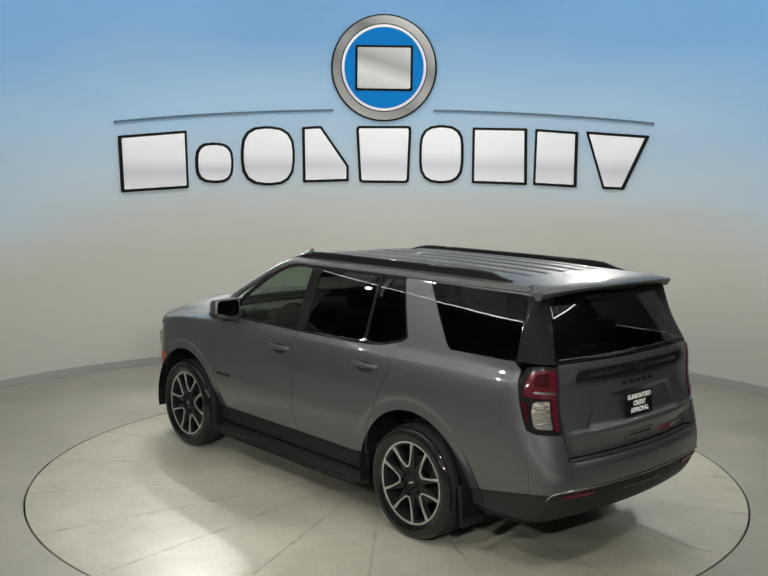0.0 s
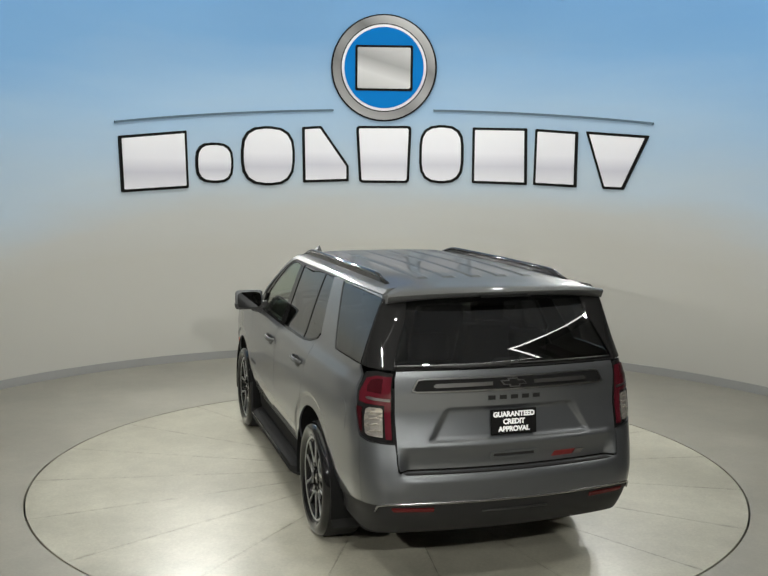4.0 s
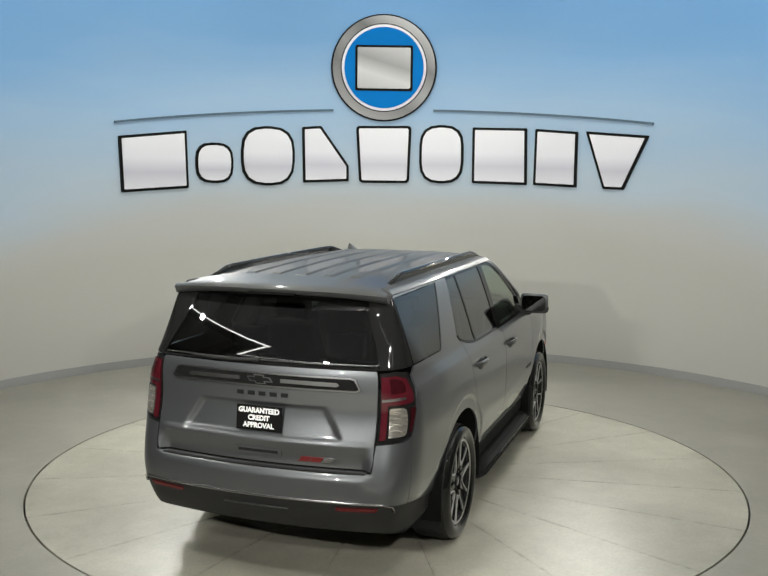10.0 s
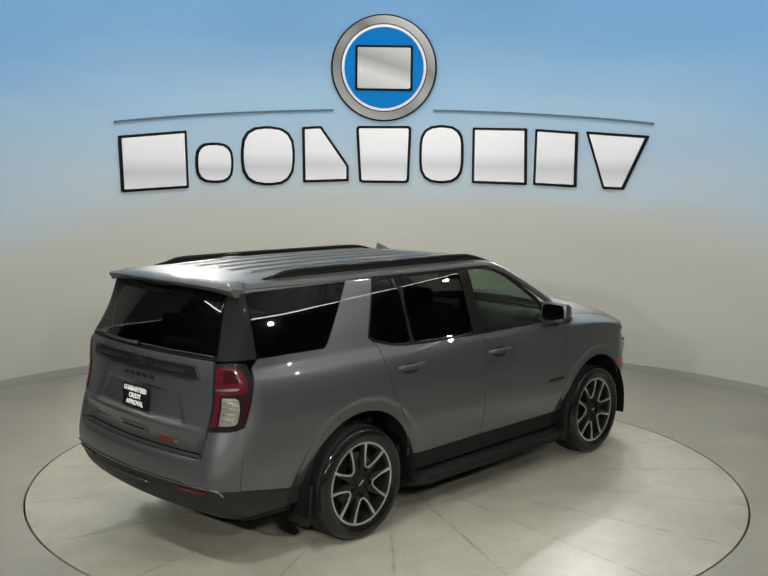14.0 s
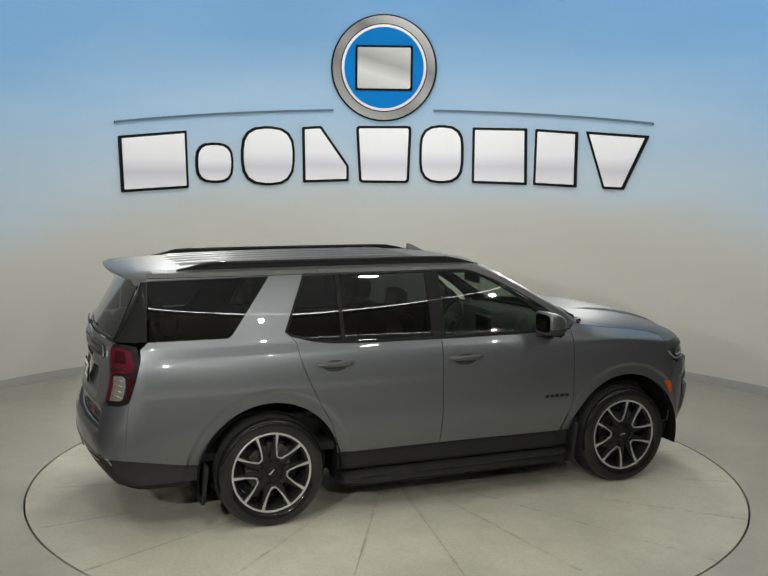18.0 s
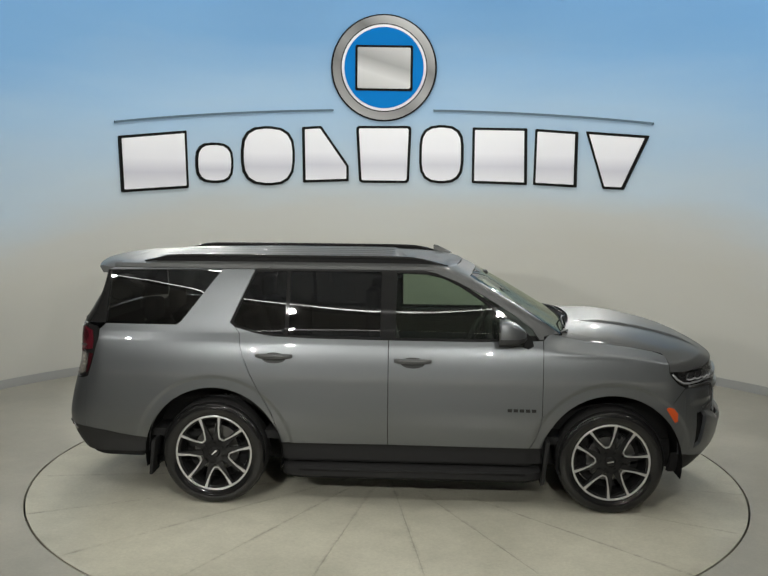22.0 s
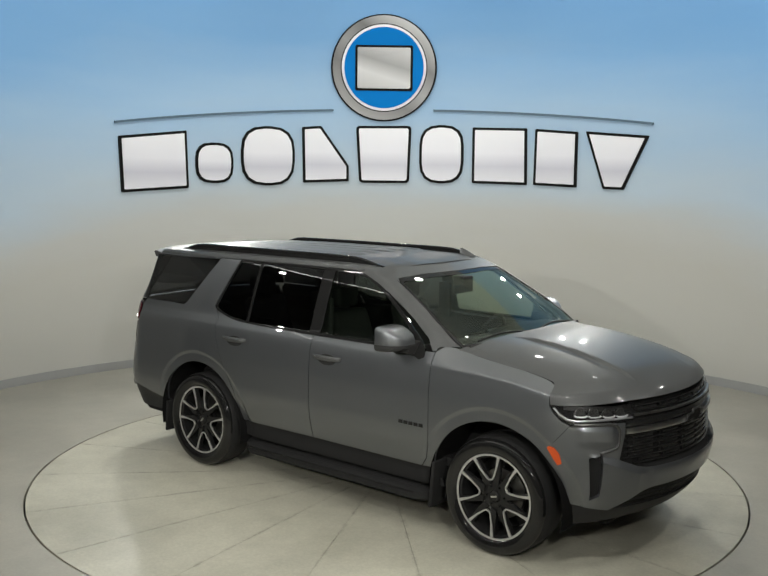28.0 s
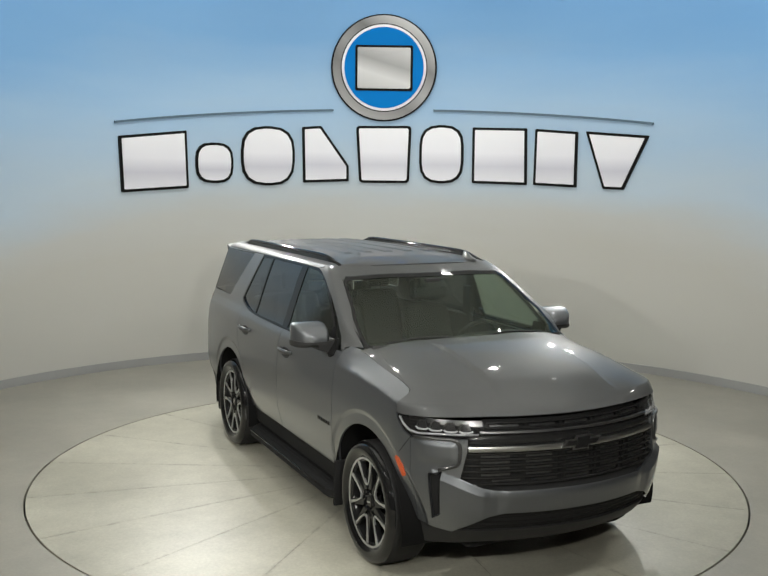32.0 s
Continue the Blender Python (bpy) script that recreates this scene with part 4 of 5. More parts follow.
def mirror(sign):
    """Door mirror: painted cap, black lower shell, glass facing rearward, and an arm."""
    def ring(x, y0, y1, z0, z1, n=24, p=4.6):
        out = []
        for k in range(n):
            a = math.tau * k / n
            c, s = math.cos(a), math.sin(a)
            yy = math.copysign(abs(c) ** (2 / p), c)
            zz = math.copysign(abs(s) ** (2 / p), s)
            out.append(Vector((x, sign * ((y0 + y1) / 2 + yy * (y1 - y0) / 2), (z0 + z1) / 2 + zz * (z1 - z0) / 2)))
        return out
    rings = [ring(0.655, 0.962, 1.205, 1.340, 1.505, p=7), ring(0.668, 0.958, 1.211, 1.335, 1.510, p=7), ring(0.735, 0.955, 1.205, 1.335, 1.502, p=6), ring(0.79, 0.960, 1.185, 1.342, 1.478, p=5), ring(0.832, 0.972, 1.150, 1.352, 1.448), ring(0.855, 0.995, 1.10, 1.368, 1.420)]
    shell = part("side_mirror", loft(rings), M_PAINT, car, "dark grey mirror cap", smooth=True)
    low = [[Vector((p.x * 1.0 + (0.004 if p.x > 0.7 else -0.003), p.y, min(p.z, 1.388) - 0.006)) for p in r] for r in rings]
    part("lower_shell", loft([[Vector((p.x, p.y + sign * (0.004 if abs(p.y) > 1.08 else -0.004), p.z)) for p in r] for r in low]), M_PLASTIC, shell, "black lower shell", angle=40)
    part("mirror_glass", loft([ring(0.648, 0.975, 1.192, 1.350, 1.492), ring(0.657, 0.975, 1.192, 1.350, 1.492)]), M_MIRROR, shell, angle=40)
    sheet("mirror_foot", [(0.74, 1.332), (0.80, 1.300), (0.885, 1.272), (0.925, 1.292), (0.915, 1.345), (0.86, 1.405), (0.80, 1.455), (0.74, 1.47)], side_at(sign, True), M_GLOSS, shell, step=0.04, gap=0, lift=0.012, depth=0.016, label="black mirror foot")
    arm = [[Vector((x, sign * y, z)) for x, z in ((0.66, zb), (0.84, zb + 0.005), (0.86, zt), (0.68, zt))] for y, zb, zt in ((0.90, 1.262, 1.400), (0.95, 1.272, 1.395), (1.00, 1.300, 1.380), (1.06, 1.318, 1.370))]
    part("mirror_arm", loft(arm), M_PLASTIC, shell, angle=40)


for sign in (1, -1):
    car_side(sign)

# dark shell behind the panel gaps
def inner_shell():
    zs = [0.34 + 0.05 * i for i in range(20)]
    ss = [REAR_S + 0.0 + i * 0.05 for i in range(int((FRONT_S - REAR_S) / 0.05) + 1)] + [FRONT_S]
    verts, faces, idx = [], [], {}
    for sgn in (1, -1):
        for i, s in enumerate(ss):
            for j, z in enumerate(zs):
                p = skin(s, z)
                n = normal_of(skin, s, z)
                p = p - n * 0.03
                idx[sgn, i, j] = len(verts)
                verts.append((p.x, max(p.y, 0.0) * sgn, p.z))
        for i in range(len(ss) - 1):
            for j in range(len(zs) - 1):
                s, z = (ss[i] + ss[i + 1]) / 2, (zs[j] + zs[j + 1]) / 2
                if min(math.hypot(s - HUB_X, z - 0.4), math.hypot(s + HUB_X, z - 0.4)) < ARCH_R + 0.05:
                    continue
                if s > 1.0 and z > fender_top(min(s, 2.08)) - 0.08:
                    continue
                faces.append((idx[sgn, i, j], idx[sgn, i + 1, j], idx[sgn, i + 1, j + 1], idx[sgn, i, j + 1]))
    return mesh_from("inner_shell", verts, faces)


part("inner_shell", inner_shell(), M_INNER, car)
part("underbody", box(-2.25, 2.2, -0.60, 0.60, 0.26, 0.50, 0.03), M_INNER, car)
part("exhaust_tip", tube([(-1.80, -0.62, 0.33), (-1.90, -0.76, 0.33), (-2.00, -0.90, 0.315)], [0.03, 0.036, 0.036], 14, False), M_CHROME, car, "chrome exhaust tip", smooth=True)
part("cabin_floor", box(-2.35, 1.2, -0.86, 0.86, 0.50, 0.56), M_INNER, car)

# ---- roof ----
roof_zc = curve([(-2.45, 1.876), (-2.3, 1.888), (-1.8, 1.912), (-1.0, 1.926), (-0.4, 1.927), (0.0, 1.918), (0.25, 1.895), (0.42, 1.870)])
ROOF_Z = 1.867
outline = [skin(s, ROOF_Z, True) for s in [screen_side(ROOF_Z) + GL + GB - i * 0.03 for i in range(int((screen_side(ROOF_Z) + GL + GB - REAR_S) / 0.03))]]


def roof_y(x):
    best = 0.2
    for a, b in zip(outline, outline[1:]):
        if (a.x - x) * (b.x - x) <= 0 and a.x != b.x:
            best = max(best, a.y + (b.y - a.y) * (x - a.x) / (b.x - a.x))
    return best


ROOF_Y = curve([(-2.45 + 0.1 * i, roof_y(-2.45 + 0.1 * i)) for i in range(29)])


def roof_at(x, y):
    e = min(1.15, abs(y) / max(0.3, ROOF_Y(x)))
    ribs = 0.0
    if -2.12 < x < -0.15:
        for c in (0.0, 0.19, 0.38, -0.19, -0.38):
            ribs += 0.010 * (1 - smooth_step(0.028, 0.046, abs(y - c))) * smooth_step(-2.12, -2.07, x) * (1 - smooth_step(-0.20, -0.15, x))
    return Vector((x, y, ROOF_Z + (roof_zc(x) - ROOF_Z) * (1 - e ** 4) - 0.004 * e ** 8 + ribs))


half = [(p.x, p.y) for p in outline if p.x > -2.33]
roof_poly = [(x, y) for x, y in half] + [(-2.33, half[-1][1]), (-2.33, -half[-1][1])] + [(x, -y) for x, y in half[::-1]]
sheet("roof", roof_poly, roof_at, M_PAINT_DIM, car, step=0.016, gap=0.002, depth=0.02, label="dark grey ribbed roof")
for sgn in (1, -1):
    # black roof rail on feet
    pts, n = [], 26
    for i in range(n + 1):
        t = i / n
        x = -2.15 + 2.42 * t
        lift = 0.040 * min(1, smooth_step(0, 0.10, t)) * min(1, smooth_step(1, 0.86, t))
        y = (0.645 + 0.008 * math.sin(math.pi * t)) * sgn
        pts.append(Vector((x, y, roof_at(x, y).z + lift)))
    rings = []
    for i, p in enumerate(pts):
        t = i / n
        k = 0.35 + 0.65 * min(smooth_step(0, 0.06, t), smooth_step(1, 0.93, t))
        rings.append([p + Vector((0, c * 0.018, s * 0.014 * k)) for c, s in [(math.cos(math.tau * m / 10), math.sin(math.tau * m / 10)) for m in range(10)]])
    rail = part("roof_rail", loft(rings), M_GLOSS, car, "black roof rail", smooth=True)
    rings = []
    for p in pts[1:-1]:
        z = roof_at(p.x, p.y).z
        rings.append([Vector((p.x, p.y + dy, zz)) for dy, zz in ((-0.012, z - 0.004), (0.012, z - 0.004), (0.008, p.z - 0.006), (-0.008, p.z - 0.006))])
    part("rail_base", loft(rings), M_GLOSS, rail, angle=40)
# fuel flap, on the left side only
part_outline = [(-2.215 + 0.135 * math.copysign(abs(math.cos(a)) ** 0.5, math.cos(a)), 1.065 + 0.10 * math.copysign(abs(math.sin(a)) ** 0.5, math.sin(a))) for a in [math.tau * i / 32 for i in range(32)]]
sheet("fuel_flap", part_outline, side_at(1), M_PAINT, car, step=0.03, gap=0, lift=0.002, depth=0.004, label="closed fuel flap")
# antenna fin
fin = []
for x, h, w in ((0.345, 0.004, 0.02), (0.31, 0.020, 0.038), (0.26, 0.044, 0.036), (0.215, 0.064, 0.026), (0.185, 0.072, 0.016), (0.175, 0.067, 0.008)):
    z = roof_at(0.25, 0.54).z - 0.006
    fin.append([Vector((x - 0.02, 0.54 + a * w * 1.4, z + b * h)) for a, b in ((-1, 0), (-0.75, 0.45), (-0.25, 0.95), (0, 1), (0.25, 0.95), (0.75, 0.45), (1, 0))])
part("antenna_fin", loft(fin), M_PAINT_DIM, car, "dark grey shark-fin antenna", smooth=True)
# spoiler over the rear window
def spoiler():
    rings = []
    n = 28
    for i in range(n + 1):
        y = -0.745 + 1.49 * i / n
        k = abs(y) / 0.745
        tip = -2.592 + 0.105 * k ** 2.2
        zt = 1.872 - 0.028 * k ** 3
        xf0 = -2.325
        z0 = roof_at(xf0, min(abs(y), 0.66)).z - (0.0 if k < 0.88 else 0.05 * (k - 0.88) / 0.12)
        rings.append([Vector(p) for p in ((xf0, y, z0 + 0.001), (-2.42, y, z0 * 0.55 + zt * 0.45 + 0.004), (tip + 0.02, y, zt), (tip, y, zt - 0.012), (tip + 0.012, y, zt - 0.030), (-2.46, y, zt - 0.058), (xf0 - 0.03, y, zt - 0.062))])
    return loft(rings)


spo = part("spoiler", spoiler(), M_PAINT_DIM, car, "dark grey roof spoiler", angle=50)
part("brake_lamp", box(-2.56, -2.535, -0.16, 0.16, 1.822, 1.836, 0.003), M_GLOSS, spo)

# ---- hood ----
hood_c = curve([(0, 1.428), (0.19, 1.418), (0.37, 1.394), (0.56, 1.350), (0.75, 1.287), (0.88, 1.228), (0.96, 1.180), (1.0, 1.144)])
hood_es = curve([(0, 1.142), (0.2, 1.33), (0.4, 1.51), (0.6, 1.70), (0.75, 1.85), (0.84, 1.925), (0.9, 1.944), (1.0, 1.948)])
hood_ez = curve([(0, 1.358), (0.2, 1.3255), (0.4, 1.302), (0.6, 1.280), (0.75, 1.253), (0.84, 1.232), (0.9, 1.197), (1.0, 1.117)])


def hood_front(e):
    return front_at(e * 1.172, 1.144 - 0.027 * smooth_step(0.5, 1.0, e))


def hood_edge(f):
    return skin(hood_es(f), hood_ez(f))


HE0, HE1, HF0 = hood_edge(0), hood_edge(1), hood_front(0)


def hood_at(f, e):
    """f: 0 at the windscreen to 1 at the nose; e: -1 to 1 across. Spanned between its four edges."""
    a, f = min(1.0, abs(e)), min(1.0, max(0.0, f))
    ed, fr = hood_edge(f), hood_front(a)
    out = []
    for k, al, mid in ((0, a * a, 1.285 + (HF0.x - 1.285) * f), (1, a, 0.0), (2, a ** 3, hood_c(f))):
        out.append((1 - al) * mid + al * ed[k] + f * (fr[k] - ((1 - al) * HF0[k] + al * HE1[k])))
    dome = (1 - smooth_step(0.485, 0.52, a + 0.12 * f)) * smooth_step(0.02, 0.25, f) * (1 - smooth_step(0.72, 0.96, f))
    return Vector((out[0], math.copysign(out[1], e), out[2] + 0.018 * dome))


HOOD_CUT = [(0.0, 0.90), (0.15, 0.915), (0.30, 0.93), (0.50, 0.955), (0.68, 0.978), (0.80, 1.0)]
for s in (1, -1):
    sheet("wing_top", [(f, s * e) for f, e in HOOD_CUT] + [(0.0, s * 1.0)], hood_at, M_PAINT_DIM, car, step=0.03, gap=0.0, depth=0.012)
sheet("hood", [(f, -e) for f, e in HOOD_CUT] + [(1.0, -1.0), (1.0, 1.0)] + [(f, e) for f, e in HOOD_CUT[::-1]], hood_at, M_PAINT_DIM, car, step=0.018, gap=0.001, depth=0.008, label="dark grey hood with raised centre")
# scuttle and wipers
part("cowl", loft([[Vector((1.30 - 0.21 * y * y + dx, y, z)) for dx, z in ((-0.06, 1.372), (0.02, 1.392), (0.03, 1.37), (-0.05, 1.345))] for y in [-0.79 + 1.58 * i / 16 for i in range(17)]]), M_PLASTIC, car, angle=40)
for y0, y1 in ((0.62, -0.02), (-0.05, -0.66)):
    pts = [screen_at(y0 + (y1 - y0) * t, 1.385 + 0.028 * math.sin(math.pi * t)) + Vector((0.012, 0, 0.016)) for t in [i / 8 for i in range(9)]]
    part("wiper", tube(pts, 0.008, 6), M_PLASTIC, car, smooth=True)

# ---- windscreen ----
ws = [(-0.79, 1.366), (0.79, 1.366), (0.745, 1.60), (0.722, 1.765), (0.69, 1.797), (0.4, 1.812), (-0.4, 1.812), (-0.69, 1.797), (-0.722, 1.765), (-0.745, 1.60)]
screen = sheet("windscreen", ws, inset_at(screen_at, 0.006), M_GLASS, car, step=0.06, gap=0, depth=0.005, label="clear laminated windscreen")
sheet("screen_band", ws, inset_at(screen_at, 0.0035), M_GLOSS, screen, holes=[shrink(ws, 0.022)], step=0.06, gap=0.001, depth=0.002)
sheet("roof_header", [(-0.722, 1.772), (-0.69, 1.799), (-0.4, 1.814), (0.4, 1.814), (0.69, 1.799), (0.722, 1.772), (0.728, 1.80), (0.742, 1.848), (0.815, 1.8655), (-0.815, 1.8655), (-0.742, 1.848), (-0.728, 1.80)], screen_at, M_PAINT_DIM, car, step=0.05, gap=0, depth=0.01)
part("inside_mirror", box(0.55, 0.58, -0.13, 0.13, 1.635, 1.705, 0.012), M_PLASTIC, car, angle=40)
part("sensor_box", box(0.52, 0.62, -0.07, 0.07, 1.705, 1.775, 0.012), M_PLASTIC, car, angle=40)

# ---- front end; q runs across the front from its middle ----
def both(poly):
    return [[(s * q, z) for q, z in poly] for s in (1, -1)]


right_half = [(0.0, 0.562), (0.5, 0.562), (0.60, 0.535), (0.79, 0.425), (0.90, 0.437), (1.0425, 0.455), (1.0425, 0.988), (1.02, 0.990), (0.95, 0.998), (0.75, 1.014), (0.70, 1.014), (0.705, 0.94), (0.745, 0.775), (0.62, 0.722), (0.56, 0.710), (0.0, 0.706)]
bumper_poly = right_half[1:-1] + [(-q, z) for q, z in right_half[1:-1][::-1]]
INTAKE = [(-0.80, 0.425), (0.80, 0.425), (0.60, 0.548), (0.5, 0.575), (-0.5, 0.575), (-0.60, 0.548)]
VENT = [(0.872, 0.535), (0.925, 0.500), (0.930, 0.785), (0.852, 0.806)]


wedge_line = curve([(0.5, 0.660), (0.60, 0.672), (0.86, 0.770)])
wedge_back = curve([(0.5, 0.712), (0.62, 0.721), (0.745, 0.774), (0.86, 0.804)])


def nose(q, z):
    """The bumper's outside, with its ledge, cheeks and undercut."""
    p = front_at(q, z)
    a = abs(q)
    d = 0.0
    # ledge under the grille, drawn out to the sides into a wedge
    low = wedge_line(a)
    up = wedge_back(a)
    face = min(1.0, max(0.0, (up - z) / (up - low))) * min(1.0, max(0.0, (z - 0.46) / (low - 0.46)))
    d += 0.026 * face * min(1.0, max(0.0, (a - 0.545) / 0.075)) * min(1.0, max(0.0, (0.92 - a) / 0.035))
    # plane between lamp and bracket
    d += 0.012 * smooth_step(0.74, 0.80, a) * (1 - smooth_step(0.95, 1.02, a)) * smooth_step(0.84, 0.90, z) * (1 - smooth_step(0.96, 1.0, z))
    n = normal_of(front_at, q, z)
    return p + n * d


ledge_rows = [(sg * (0.575 + 0.0125 * i), g(0.575 + 0.0125 * i) + dz) for sg in (1, -1) for i in range(24) for g, dz in ((wedge_line, -0.006), (wedge_line, 0.0), (wedge_line, 0.006), (wedge_back, -0.008))]
bumper = sheet("front_bumper", bumper_poly, nose, M_PAINT, car, step=0.013, holes=[VENT, [(-q, z) for q, z in VENT]], gap=0.002, depth=0.03, label="dark grey front bumper", extra=ledge_rows)
intake = sheet("lower_intake", shrink(INTAKE, -0.01), inset_at(front_at, 0.05), M_PLASTIC, car, step=0.05, gap=0, depth=0.02)
for z in (0.452, 0.485, 0.518, 0.548):
    k = 0.77 - (z - 0.425) * 1.6
    part("intake_bar", tube([inset_at(front_at, 0.035)(q, z) for q in [-k + 2 * k * i / 24 for i in range(25)]], 0.007, 6), M_GLOSS, intake, smooth=True)
for p in both(VENT):
    sheet("side_vent", shrink(p, -0.008), inset_at(front_at, 0.06), M_LINER, car, step=0.05, gap=0, depth=0.02)
sheet("air_dam", [(-1.09, 0.31), (-1.02, 0.30), (-0.5, 0.325), (0.5, 0.325), (1.02, 0.30), (1.09, 0.31), (1.09, 0.453), (1.05, 0.455), (0.90, 0.436), (0.80, 0.424), (0.76, 0.428), (-0.76, 0.428), (-0.80, 0.424), (-0.90, 0.436), (-1.05, 0.455), (-1.09, 0.453)], inset_at(front_at, 0.015), M_PLASTIC, car, step=0.06, gap=0, depth=0.03, label="black lower lip")
for s in (1, -1):
    # painted return behind the joint of bumper and wing, and the slanting joint itself
    sheet("bumper_return", [(s * 1.025, 0.457), (s * 1.062, 0.457), (s * 1.062, 0.985), (s * 1.025, 0.985)], inset_at(front_at, 0.0022), M_PAINT, car, step=0.03, gap=0, depth=0.002)
    part("bumper_joint", tube([front_at(s * (1.045 + 0.095 * t), 0.993 - 0.12 * t) for t in [i / 10 for i in range(11)]], 0.0018, 6), M_INNER, car, smooth=True)
# grille
grille = sheet("grille", [(-0.60, 0.700), (0.60, 0.700), (0.76, 0.765), (0.72, 0.95), (0.70, 1.02), (0.60, 1.142), (-0.60, 1.142), (-0.70, 1.02), (-0.72, 0.95), (-0.76, 0.765)], inset_at(front_at, 0.055), M_INNER, car, step=0.06, gap=0, depth=0.02, label="black grille")


def front_bar(name, q0, q1, z0, z1, mat, deep, thick, parent, slope=0.0):
    """A bar across the nose from q0 to q1."""
    rings = []
    n = max(3, int(abs(q1 - q0) / 0.04))
    for i in range(n + 1):
        q = q0 + (q1 - q0) * i / n
        out = []
        for z, d in ((z0, deep + thick), (z0, deep + 0.004), (z0 + (z1 - z0) * 0.2, deep), (z1 - (z1 - z0) * 0.2, deep), (z1, deep + 0.004), (z1, deep + thick)):
            out.append(front_at(q, z) - normal_of(front_at, q, z) * d)
        rings.append(out)
    return part(name, loft(rings), mat, parent, angle=50)


front_bar("upper_bar", -0.63, 0.63, 1.046, 1.062, M_SATIN, -0.004, 0.05, grille)
front_bar("middle_bar", -0.69, 0.69, 0.985, 1.030, M_GRILLE, 0.010, 0.04, grille)
front_bar("lower_bar", -0.70, 0.70, 0.938, 0.970, M_BAR, -0.006, 0.05, grille)
for z in (0.740, 0.777, 0.814, 0.851, 0.888, 0.922):
    k = 0.745 - 0.27 * (z - 0.775) if z > 0.77 else 0.64
    front_bar("grille_bar", -k, k, z - 0.006, z + 0.008, M_GRILLE, 0.012, 0.03, grille)
for z in (1.079, 1.110):
    front_bar("grille_bar", -0.59, 0.59, z - 0.006, z + 0.008, M_GRILLE, 0.012, 0.03, grille)
for zc in (0.7585, 0.7955, 0.8325, 0.8695, 0.905, 1.094):
    k = 0.60 if zc < 0.78 or zc > 1 else 0.68
    for i in range(5):
        q = (-0.8 + 0.4 * i) * k
        front_bar("grille_insert", q - 0.085, q + 0.085, zc - 0.007, zc + 0.007, M_BRACKET, 0.024, 0.02, grille)
    for i in range(6):
        q = (-1.0 + 0.4 * i) * k * 0.98
        front_bar("grille_post", q - 0.010, q + 0.010, zc - 0.020, zc + 0.020, M_GRILLE, 0.020, 0.02, grille)


def emblem(f, cq, cz, w, h, parent):
    """A plain slanted bar with a plain block on it, black with a bright edge."""
    def shape(w, h, k):
        s = 0.18 * w
        return [(cq - w / 2 - s * k, cz - h / 2), (cq + w / 2 - s * k, cz - h / 2), (cq + w / 2 + s * k, cz + h / 2), (cq - w / 2 + s * k, cz + h / 2)]
    sheet("emblem_edge", shape(w, h * 0.52, 0.4), f, M_SATIN, parent, step=0.05, gap=0, lift=0.020, depth=0.012)
    sheet("emblem_edge", shape(w * 0.44, h, 0.7), f, M_SATIN, parent, step=0.05, gap=0, lift=0.021, depth=0.012)
    sheet("emblem", shape(w * 0.90, h * 0.34, 0.4), f, M_GLOSS, parent, step=0.05, gap=0, lift=0.0235, depth=0.003, label="plain black emblem")
    sheet("emblem", shape(w * 0.35, h * 0.78, 0.7), f, M_GLOSS, parent, step=0.05, gap=0, lift=0.0245, depth=0.003, label="plain black emblem")


emblem(front_at, 0.0, 0.968, 0.26, 0.085, grille)

